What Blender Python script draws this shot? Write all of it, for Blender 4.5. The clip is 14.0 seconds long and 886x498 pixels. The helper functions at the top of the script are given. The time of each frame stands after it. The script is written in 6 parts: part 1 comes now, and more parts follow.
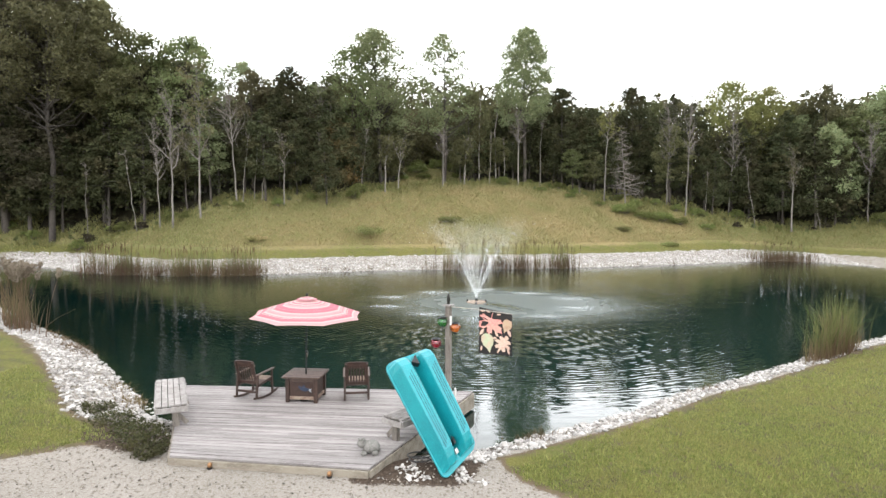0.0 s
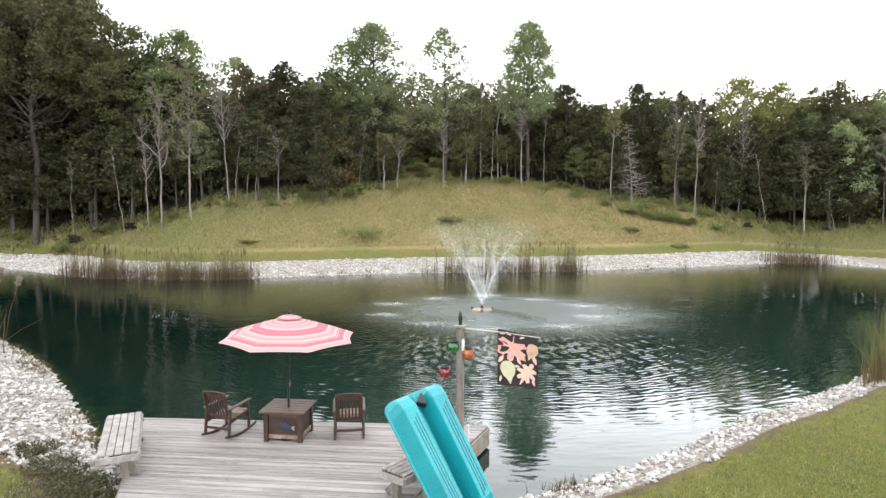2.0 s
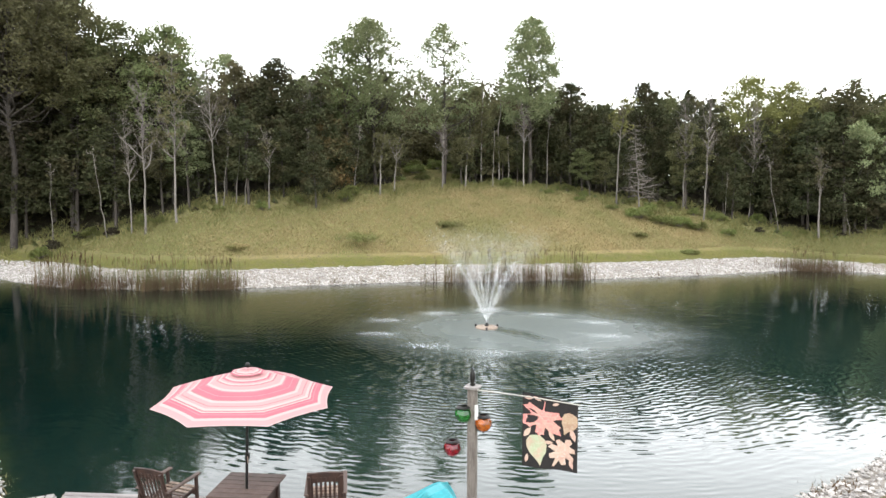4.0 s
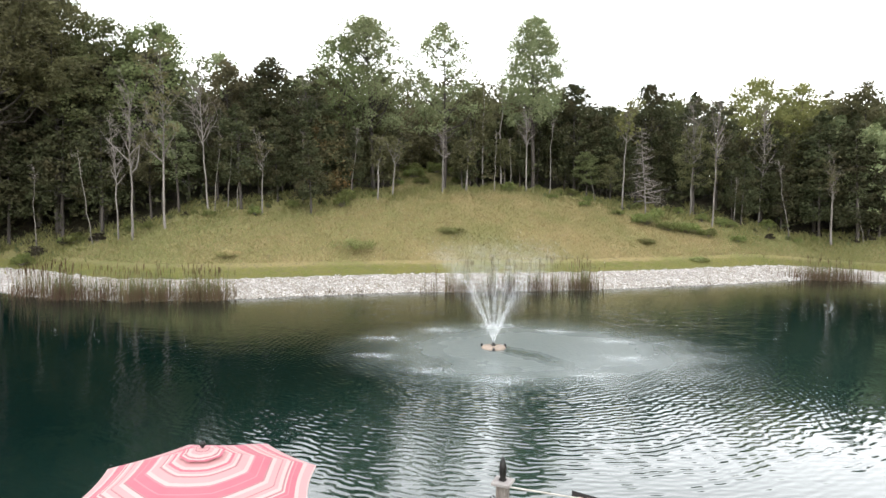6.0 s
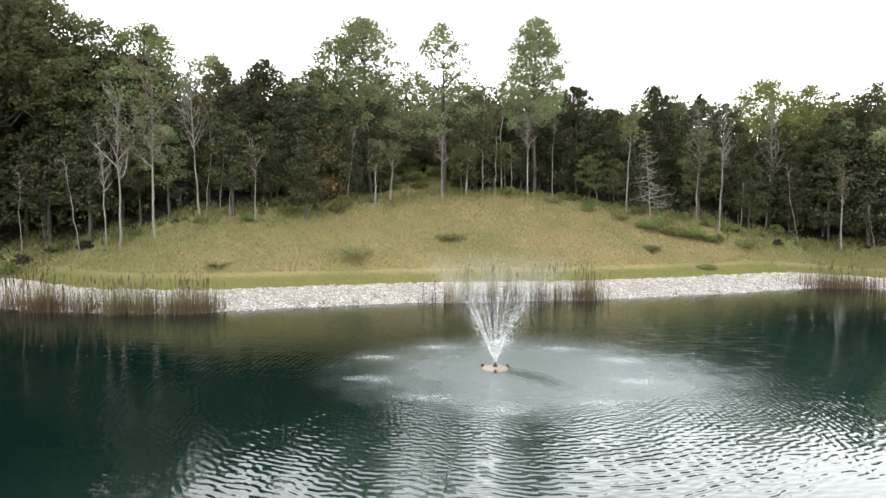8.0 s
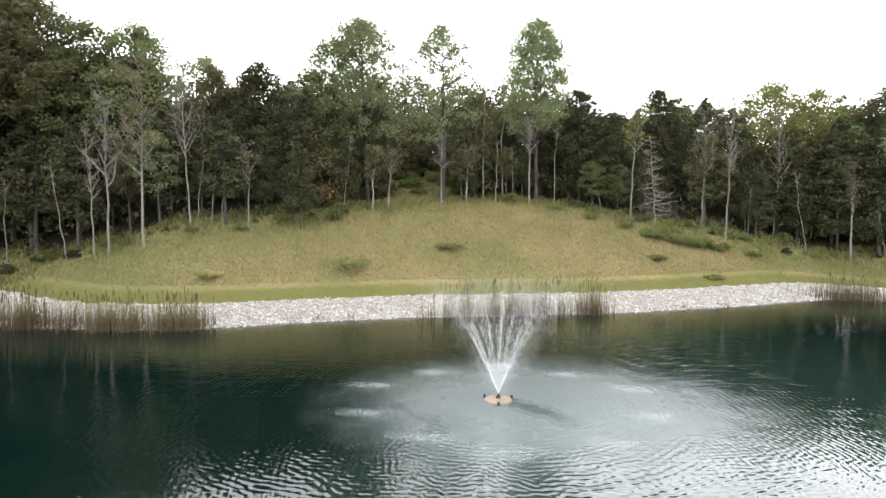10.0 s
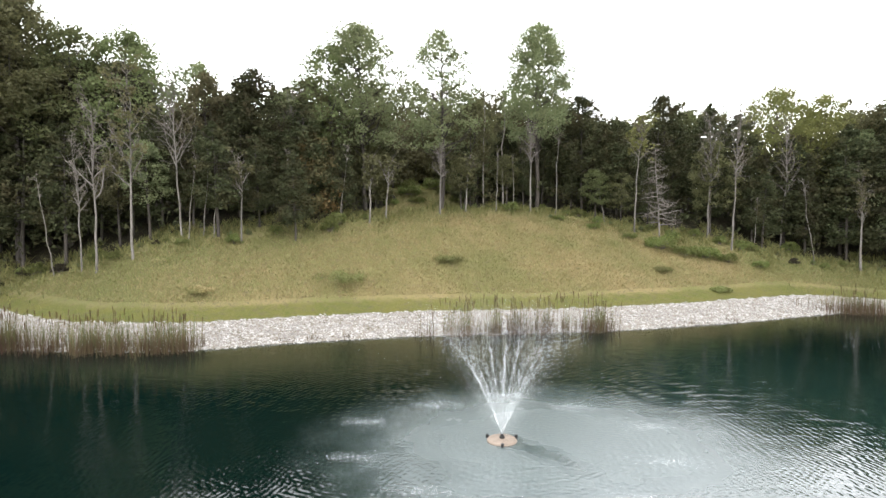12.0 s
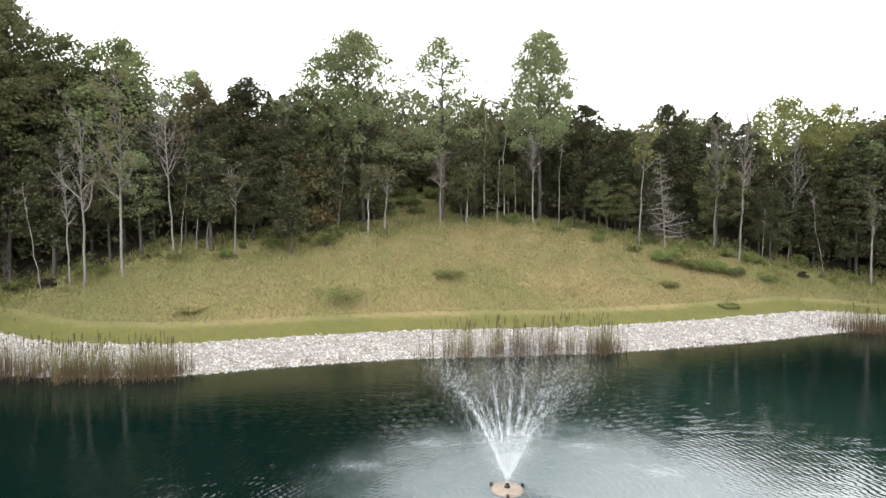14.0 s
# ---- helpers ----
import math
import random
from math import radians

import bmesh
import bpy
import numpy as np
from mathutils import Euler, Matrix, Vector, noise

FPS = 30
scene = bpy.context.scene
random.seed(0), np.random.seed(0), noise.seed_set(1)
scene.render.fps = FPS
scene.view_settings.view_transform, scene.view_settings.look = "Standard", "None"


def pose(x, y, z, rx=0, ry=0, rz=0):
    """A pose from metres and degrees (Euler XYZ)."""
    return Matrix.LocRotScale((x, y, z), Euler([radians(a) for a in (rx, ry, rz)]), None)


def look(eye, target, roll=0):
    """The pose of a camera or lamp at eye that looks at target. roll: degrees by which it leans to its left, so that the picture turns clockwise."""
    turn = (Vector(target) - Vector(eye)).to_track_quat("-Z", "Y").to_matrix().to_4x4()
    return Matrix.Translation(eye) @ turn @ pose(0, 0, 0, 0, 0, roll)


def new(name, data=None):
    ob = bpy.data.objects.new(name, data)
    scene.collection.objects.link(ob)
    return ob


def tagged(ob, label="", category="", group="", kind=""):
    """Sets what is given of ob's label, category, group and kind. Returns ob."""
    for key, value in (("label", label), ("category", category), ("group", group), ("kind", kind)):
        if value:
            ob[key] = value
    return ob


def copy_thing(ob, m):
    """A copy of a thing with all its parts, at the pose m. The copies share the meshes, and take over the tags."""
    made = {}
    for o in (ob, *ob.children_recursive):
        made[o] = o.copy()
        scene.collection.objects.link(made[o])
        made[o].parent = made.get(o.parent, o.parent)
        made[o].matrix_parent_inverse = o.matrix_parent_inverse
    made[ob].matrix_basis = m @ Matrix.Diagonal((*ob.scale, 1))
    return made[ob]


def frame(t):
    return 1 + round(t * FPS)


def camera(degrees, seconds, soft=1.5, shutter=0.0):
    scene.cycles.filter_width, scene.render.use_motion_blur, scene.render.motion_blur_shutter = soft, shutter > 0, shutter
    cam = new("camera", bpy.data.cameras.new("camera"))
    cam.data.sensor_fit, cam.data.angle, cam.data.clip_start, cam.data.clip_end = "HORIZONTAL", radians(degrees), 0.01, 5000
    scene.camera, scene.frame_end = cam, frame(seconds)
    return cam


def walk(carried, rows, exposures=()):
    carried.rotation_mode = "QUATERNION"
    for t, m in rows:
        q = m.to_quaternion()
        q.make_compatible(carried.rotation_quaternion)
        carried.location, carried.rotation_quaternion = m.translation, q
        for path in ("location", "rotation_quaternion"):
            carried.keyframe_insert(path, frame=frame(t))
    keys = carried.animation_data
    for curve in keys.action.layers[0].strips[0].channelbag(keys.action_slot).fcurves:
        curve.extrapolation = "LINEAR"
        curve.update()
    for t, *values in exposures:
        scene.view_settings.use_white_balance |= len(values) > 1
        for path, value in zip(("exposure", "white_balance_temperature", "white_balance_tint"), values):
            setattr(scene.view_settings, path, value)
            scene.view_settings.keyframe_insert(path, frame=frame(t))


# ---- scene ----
cam = camera(72.1, 14.0)
PATH = [
    (0, (0.932, -3.14, 4.93), (0.773, -1.151, 4.799), 0.1),
    (0.5, (0.843, -2.656, 4.939), (0.685, -0.667, 4.807), 0.1),
    (1, (0.726, -2.095, 4.931), (0.57, -0.105, 4.798), 0.1),
    (1.5, (0.617, -1.466, 4.918), (0.463, 0.524, 4.786), 0.2),
    (2, (0.52, -0.788, 4.937), (0.366, 1.202, 4.806), 0.1),
    (2.5, (0.414, -0.063, 4.978), (0.263, 1.927, 4.848), 0.2),
    (3, (0.308, 0.681, 5.025), (0.158, 2.671, 4.896), 0.2),
    (5.3, (-0.091, 3.468, 5.446), (-0.233, 5.459, 5.323), 0.2),
    (5.5, (-0.163, 3.683, 5.455), (-0.304, 5.675, 5.333), 0.3),
    (6, (-0.205, 4.159, 5.538), (-0.345, 6.151, 5.417), 0.3),
    (6.5, (-0.241, 4.607, 5.682), (-0.38, 6.598, 5.562), 0.3),
    (7, (-0.212, 5.025, 5.716), (-0.353, 7.017, 5.598), 0.2),
    (7.5, (-0.23, 5.448, 5.816), (-0.37, 7.439, 5.7), 0.2),
    (8, (-0.241, 5.836, 5.891), (-0.381, 7.828, 5.777), 0.2),
    (10.5, (-0.407, 7.867, 6.815), (-0.544, 9.859, 6.701), 0.3),
    (11, (-0.442, 8.26, 7.014), (-0.578, 10.253, 6.902), 0.3),
    (11.5, (-0.461, 8.636, 7.226), (-0.596, 10.628, 7.115), 0.3),
    (12, (-0.483, 9.004, 7.461), (-0.618, 10.997, 7.349), 0.2),
    (12.5, (-0.526, 9.37, 7.697), (-0.659, 11.362, 7.585), 0.3),
    (13, (-0.545, 9.742, 7.925), (-0.678, 11.735, 7.815), 0.3),
    (13.5, (-0.594, 10.101, 8.162), (-0.726, 12.094, 8.054), 0.3),
    (14, (-0.638, 10.489, 8.379), (-0.771, 12.482, 8.273), 0.3),
]
walk(cam, [(t, look(eye, target, roll)) for t, eye, target, roll in PATH])

# ---- world and light ----
world = bpy.data.worlds.new("overcast_sky")
scene.world = world
world.use_nodes = True
wn, wl = world.node_tree.nodes, world.node_tree.links
wn.clear()
w_out = wn.new("ShaderNodeOutputWorld")
w_bg = wn.new("ShaderNodeBackground")
w_sky = wn.new("ShaderNodeTexSky")
w_sky.sky_type = "NISHITA"
w_sky.sun_disc = False
w_sky.sun_elevation = radians(48)
w_sky.sun_rotation = radians(200)
w_tc = wn.new("ShaderNodeTexCoord")
w_sep = wn.new("ShaderNodeSeparateXYZ")
w_ramp = wn.new("ShaderNodeValToRGB")
w_ramp.color_ramp.elements[0].position, w_ramp.color_ramp.elements[0].color = 0.0, (1.0, 1.0, 0.995, 1)
w_ramp.color_ramp.elements[1].position, w_ramp.color_ramp.elements[1].color = 0.9, (0.70, 0.705, 0.72, 1)
w_scale = wn.new("ShaderNodeVectorMath")
w_scale.operation = "SCALE"
w_scale.inputs["Scale"].default_value = 0.055
w_cloud = wn.new("ShaderNodeVectorMath")
w_cloud.operation = "SCALE"
w_cloud.inputs["Scale"].default_value = 4.1
w_add = wn.new("ShaderNodeVectorMath")
w_add.operation = "ADD"
wl.new(w_tc.outputs["Generated"], w_sep.inputs[0])
wl.new(w_sep.outputs["Z"], w_ramp.inputs[0])
wl.new(w_sky.outputs[0], w_scale.inputs[0])
wl.new(w_ramp.outputs[0], w_cloud.inputs[0])
wl.new(w_scale.outputs[0], w_add.inputs[0])
wl.new(w_cloud.outputs[0], w_add.inputs[1])
wl.new(w_add.outputs[0], w_bg.inputs["Color"])
w_bg.inputs["Strength"].default_value = 1.0
wl.new(w_bg.outputs[0], w_out.inputs[0])

sun_data = bpy.data.lights.new("sun", "SUN")
sun_data.energy, sun_data.angle, sun_data.color = 1.2, radians(14), (1.0, 0.96, 0.9)
sun = new("sun", sun_data)
sun.matrix_world = look((12, -26, 46), (0, 12, 0))


# ---- materials ----
def nodes_of(name):
    m = bpy.data.materials.new(name)
    m.use_nodes = True
    nt = m.node_tree
    return m, nt.nodes, nt.links, nt.nodes["Principled BSDF"]


def mix_colors(n, l, fac, a, b):
    k = n.new("ShaderNodeMix")
    k.data_type = "RGBA"
    for sock, v in ((k.inputs["Factor"], fac), (k.inputs[6], a), (k.inputs[7], b)):
        if isinstance(v, (int, float)):
            sock.default_value = v
        elif isinstance(v, tuple):
            sock.default_value = (*v, 1) if len(v) == 3 else v
        else:
            l.new(v, sock)
    return k.outputs[2]


def noise_tex(n, l, scale, detail=4.0, coords="Object", rough=0.55, stretch=None):
    tc = n.new("ShaderNodeTexCoord")
    src = tc.outputs[coords]
    if stretch:
        mp = n.new("ShaderNodeMapping")
        mp.inputs["Scale"].default_value = stretch
        l.new(src, mp.inputs["Vector"])
        src = mp.outputs[0]
    t = n.new("ShaderNodeTexNoise")
    t.inputs["Scale"].default_value = scale
    t.inputs["Detail"].default_value = detail
    t.inputs["Roughness"].default_value = rough
    l.new(src, t.inputs["Vector"])
    return t.outputs["Fac"]


def stepped(n, l, value, lo, hi):
    r = n.new("ShaderNodeMapRange")
    r.interpolation_type = "SMOOTHSTEP"
    r.inputs["From Min"].default_value, r.inputs["From Max"].default_value = lo, hi
    l.new(value, r.inputs["Value"])
    return r.outputs[0]


def calc(n, l, op, a, b=None, c=None):
    k = n.new("ShaderNodeMath")
    k.operation = op
    for i, v in enumerate((a, b, c)):
        if v is None:
            continue
        if isinstance(v, (int, float)):
            k.inputs[i].default_value = v
        else:
            l.new(v, k.inputs[i])
    return k.outputs[0]


def bumped(n, l, p, height, strength=0.3, dist=0.02):
    b = n.new("ShaderNodeBump")
    b.inputs["Strength"].default_value, b.inputs["Distance"].default_value = strength, dist
    l.new(height, b.inputs["Height"])
    l.new(b.outputs[0], p.inputs["Normal"])
    return b


def surface(name, base, dark, light=None, scale=6.0, fine=60.0, rough=0.8, bump=0.3, dist=0.01, stretch=None,
            metal=0.0, island=0.0, coords="Object", spec=0.4):
    """A worn surface: two scales of colour change, relief, and a shift from piece to piece."""
    m, n, l, p = nodes_of(name)
    big = noise_tex(n, l, scale, 3, coords, 0.6, stretch)
    small = noise_tex(n, l, fine, 4, coords, 0.6, stretch)
    col = mix_colors(n, l, stepped(n, l, big, 0.35, 0.68), base, dark)
    col = mix_colors(n, l, stepped(n, l, small, 0.45, 0.75), col, light or base)
    if island:
        oi = n.new("ShaderNodeObjectInfo")
        gm = n.new("ShaderNodeNewGeometry")
        both = calc(n, l, "FRACT", calc(n, l, "ADD", oi.outputs["Random"], gm.outputs["Random Per Island"]))
        hs = n.new("ShaderNodeHueSaturation")
        l.new(calc(n, l, "MULTIPLY_ADD", both, island, 1 - island / 2), hs.inputs["Value"])
        l.new(col, hs.inputs["Color"])
        col = hs.outputs[0]
    l.new(col, p.inputs["Base Color"])
    p.inputs["Roughness"].default_value = rough
    p.inputs["Metallic"].default_value = metal
    p.inputs["Specular IOR Level"].default_value = spec
    if bump:
        bumped(n, l, p, small, bump, dist)
    return m


def leaf_material(name, a, b, c, rough=0.6, through_light=0.45, patch_scale=0.45, foot=None, foot_top=0.9, shine=0.25):
    """Leaves: each takes a hue of its own between three, thin enough to let light pass."""
    m, n, l, p = nodes_of(name)
    gm = n.new("ShaderNodeNewGeometry")
    oi = n.new("ShaderNodeObjectInfo")
    patch = noise_tex(n, l, patch_scale, 2)
    col = mix_colors(n, l, gm.outputs["Random Per Island"], a, b)
    col = mix_colors(n, l, stepped(n, l, patch, 0.45, 0.72), col, c)
    if foot:
        tc = n.new("ShaderNodeTexCoord")
        sep = n.new("ShaderNodeSeparateXYZ")
        l.new(tc.outputs["Object"], sep.inputs[0])
        up = calc(n, l, "MULTIPLY_ADD", gm.outputs["Random Per Island"], -0.35, sep.outputs["Z"])
        col = mix_colors(n, l, stepped(n, l, up, 0.05, foot_top), foot, col)
    hs = n.new("ShaderNodeHueSaturation")
    l.new(calc(n, l, "MULTIPLY_ADD", oi.outputs["Random"], 0.5, 0.75), hs.inputs["Value"])
    l.new(calc(n, l, "MULTIPLY_ADD", oi.outputs["Random"], 0.03, 0.485), hs.inputs["Hue"])
    l.new(col, hs.inputs["Color"])
    l.new(hs.outputs[0], p.inputs["Base Color"])
    p.inputs["Roughness"].default_value = rough
    p.inputs["Specular IOR Level"].default_value = shine
    if through_light:
        tr = n.new("ShaderNodeBsdfTranslucent")
        l.new(hs.outputs[0], tr.inputs["Color"])
        mx = n.new("ShaderNodeMixShader")
        mx.inputs[0].default_value = through_light
        l.new(p.outputs[0], mx.inputs[1])
        l.new(tr.outputs[0], mx.inputs[2])
        l.new(mx.outputs[0], n["Material Output"].inputs["Surface"])
    return m


MAT = {}
MAT["deck_wood"] = surface("weathered_deck_wood", (0.225, 0.208, 0.2), (0.105, 0.092, 0.088), (0.285, 0.268, 0.262), 1.1, 13, 0.82, 0.45, 0.004, (0.5, 11, 11), island=0.32)
MAT["bench_wood"] = surface("weathered_bench_wood", (0.223, 0.208, 0.198), (0.136, 0.121, 0.112), (0.267, 0.254, 0.242), 1.5, 14, 0.82, 0.35, 0.004, (4, 4, 4), island=0.3)
MAT["fascia"] = surface("weathered_board", (0.198, 0.174, 0.138), (0.114, 0.093, 0.072), (0.228, 0.21, 0.174), 1.5, 16, 0.85, 0.4, 0.004, (1, 5, 5), island=0.2)
MAT["post_wood"] = surface("grey_post_wood", (0.162, 0.141, 0.123), (0.09, 0.075, 0.063), (0.204, 0.186, 0.168), 3, 22, 0.85, 0.4, 0.004, (5, 5, 0.8), island=0.2)
MAT["brown_wood"] = surface("brown_stained_wood", (0.0371, 0.0184, 0.0127), (0.0194, 0.00993, 0.00748), (0.053, 0.0301, 0.0212), 3, 26, 0.55, 0.25, 0.003, (4, 4, 4), island=0.35)
MAT["table_wood"] = surface("weathered_brown_table_wood", (0.0632, 0.0398, 0.0309), (0.0351, 0.0201, 0.0154), (0.103, 0.0727, 0.0586), 2.4, 22, 0.6, 0.25, 0.003, (4, 4, 4), island=0.35)
MAT["pale_trim"] = surface("worn_pale_trim", (0.198, 0.15, 0.114), (0.108, 0.066, 0.048), (0.252, 0.204, 0.168), 5, 30, 0.7, 0.25, 0.003)
MAT["dark_metal"] = surface("dark_bronze_metal", (0.02, 0.02, 0.02), (0.012, 0.011, 0.01), (0.04, 0.037, 0.034), 8, 60, 0.4, 0.05, 0.002, metal=0.6)
MAT["black_plastic"] = surface("black_plastic", (0.015, 0.015, 0.016), (0.01, 0.01, 0.01), (0.03, 0.03, 0.03), 8, 60, 0.45, 0.05, 0.002)
MAT["white_plastic"] = surface("white_plastic", (0.504, 0.504, 0.49), (0.385, 0.378, 0.35), None, 5, 50, 0.4, 0.05, 0.002)
MAT["rope"] = surface("pale_rod", (0.33, 0.312, 0.276), (0.24, 0.222, 0.192), None, 9, 80, 0.6, 0.1, 0.002)
MAT["teal"] = surface("teal_moulded_plastic", (0.00278, 0.198, 0.226), (0.00208, 0.157, 0.187), (0.0104, 0.236, 0.256), 1.6, 40, 0.38, 0.05, 0.002, spec=0.5)
# the boat's teal darkened, with the shade of grooves put into the colour
MAT["teal_shade"] = surface("teal_plastic_in_grooves", (0.00093, 0.0525, 0.062), (0.00093, 0.0403, 0.0496), None, 2, 40, 0.5, 0.05, 0.002)
MAT["stone"] = surface("pale_limestone", (0.33, 0.315, 0.295), (0.18, 0.165, 0.15), (0.45, 0.437, 0.42), 1.2, 26, 0.9, 0.5, 0.01, island=0.75)
MAT["crushed_stone"] = surface("white_crushed_limestone", (0.38, 0.362, 0.343), (0.235, 0.217, 0.2), (0.49, 0.48, 0.462), 1.2, 26, 0.9, 0.5, 0.01, island=0.45)
MAT["drive_stone"] = surface("brown_grey_pebbles", (0.19, 0.165, 0.14), (0.11, 0.09, 0.072), (0.27, 0.25, 0.23), 3, 40, 0.9, 0.4, 0.004, island=0.9)
MAT["copper"] = surface("dull_copper", (0.24, 0.13, 0.06), (0.14, 0.075, 0.04), None, 12, 60, 0.45, 0.1, 0.002, metal=0.5)
MAT["grey_stone"] = surface("grey_cast_stone", (0.156, 0.15, 0.138), (0.084, 0.081, 0.072), (0.216, 0.21, 0.198), 9, 70, 0.9, 0.5, 0.006)
MAT["bark"] = surface("grey_brown_bark", (0.055, 0.046, 0.039), (0.026, 0.021, 0.018), (0.088, 0.078, 0.068), 1.2, 9, 0.9, 0.5, 0.02, (3, 3, 0.5), island=0.5)
MAT["pale_bark"] = surface("pale_dead_bark", (0.165, 0.149, 0.133), (0.09, 0.079, 0.068), (0.215, 0.2, 0.183), 1.0, 9, 0.9, 0.4, 0.02, (3, 3, 0.5), island=0.35)
MAT["twig"] = surface("grey_twigs", (0.15, 0.129, 0.115), (0.09, 0.076, 0.067), (0.2, 0.18, 0.163), 1.0, 9, 0.9, 0.2, 0.02, island=0.4)
MAT["float"] = surface("tan_float_plastic", (0.24, 0.19, 0.15), (0.16, 0.12, 0.09), (0.28, 0.23, 0.185), 3, 40, 0.6, 0.15, 0.004)
MAT["oak_leaf"] = leaf_material("olive_green_leaves", (0.0751, 0.07707, 0.03384), (0.1294, 0.1243, 0.05635), (0.1001, 0.09741, 0.04885))
MAT["yellow_leaf"] = leaf_material("yellow_green_leaves", (0.14, 0.16, 0.05), (0.24, 0.25, 0.088), (0.18, 0.192, 0.07))
MAT["olive_leaf"] = leaf_material("olive_leaves", (0.08631, 0.08483, 0.03526), (0.1461, 0.1345, 0.06733), (0.1162, 0.1024, 0.05451))
MAT["pale_leaf"] = leaf_material("pale_green_leaves", (0.1315, 0.1602, 0.075), (0.2302, 0.246, 0.1303), (0.1646, 0.1959, 0.09668))
MAT["green_leaf"] = leaf_material("fresh_green_leaves", (0.0861, 0.1077, 0.0414), (0.1539, 0.1665, 0.07245), (0.1127, 0.1275, 0.0552))
MAT["cedar_leaf"] = leaf_material("dark_cedar_needles", (0.030, 0.037, 0.018), (0.058, 0.060, 0.029), (0.056, 0.047, 0.025), 0.8, 0.12, shine=0.08)
MAT["rust_leaf"] = leaf_material("rusty_needles", (0.08625, 0.0605, 0.0275), (0.0575, 0.0605, 0.0275), (0.115, 0.0605, 0.0242), 0.7, 0.15)
MAT["brown_leaf"] = leaf_material("brown_purple_leaves", (0.030, 0.026, 0.018), (0.050, 0.043, 0.028), (0.042, 0.038, 0.022), 0.8, 0.2, shine=0.1)
MAT["shrub_leaf"] = leaf_material("shrub_leaves", (0.0972, 0.1202, 0.03802), (0.183, 0.2045, 0.06468), (0.1404, 0.141, 0.0532))
MAT["creeper_leaf"] = leaf_material("dull_creeper_leaves", (0.03094, 0.0365, 0.01365), (0.07548, 0.0709, 0.03072), (0.0663, 0.05476, 0.02457))
MAT["reed"] = leaf_material("green_and_tan_reeds", (0.0607, 0.0783, 0.027), (0.162, 0.142, 0.0675), (0.0675, 0.0878, 0.0297), foot=(0.095, 0.07, 0.04), foot_top=0.9)
MAT["dry_reed"] = leaf_material("dry_brown_reeds", (0.12, 0.082, 0.049), (0.20, 0.148, 0.088), (0.105, 0.066, 0.042), foot=(0.11, 0.069, 0.044), foot_top=0.9)
MAT["green_reed"] = leaf_material("green_reeds", (0.06, 0.085, 0.022), (0.15, 0.145, 0.06), (0.09, 0.105, 0.03), foot=(0.13, 0.09, 0.05), foot_top=0.9)
MAT["seed_head"] = leaf_material("brown_seed_heads", (0.063, 0.035, 0.0175), (0.091, 0.0525, 0.028), (0.07, 0.042, 0.021))
MAT["plume"] = leaf_material("pale_plumes", (0.228, 0.192, 0.15), (0.18, 0.15, 0.108), (0.198, 0.156, 0.12))
MAT["meadow_blade"] = leaf_material("tan_meadow_grass", (0.275, 0.23, 0.11), (0.36, 0.292, 0.156), (0.22, 0.213, 0.091), patch_scale=0.2)
MAT["lush_blade"] = leaf_material("green_meadow_grass", (0.135, 0.148, 0.055), (0.22, 0.21, 0.09), (0.165, 0.158, 0.065), patch_scale=0.3)
MAT["weed_leaf"] = leaf_material("rank_weed_leaves", (0.10, 0.105, 0.04), (0.20, 0.18, 0.075), (0.14, 0.125, 0.055))
MAT["bush_leaf"] = leaf_material("light_bush_leaves", (0.1418, 0.1585, 0.0567), (0.2122, 0.2153, 0.08505), (0.1717, 0.1674, 0.0648))
MAT["lawn_blade"] = leaf_material("lawn_grass", (0.085, 0.108, 0.026), (0.245, 0.25, 0.082), (0.18, 0.172, 0.06), patch_scale=1.1)


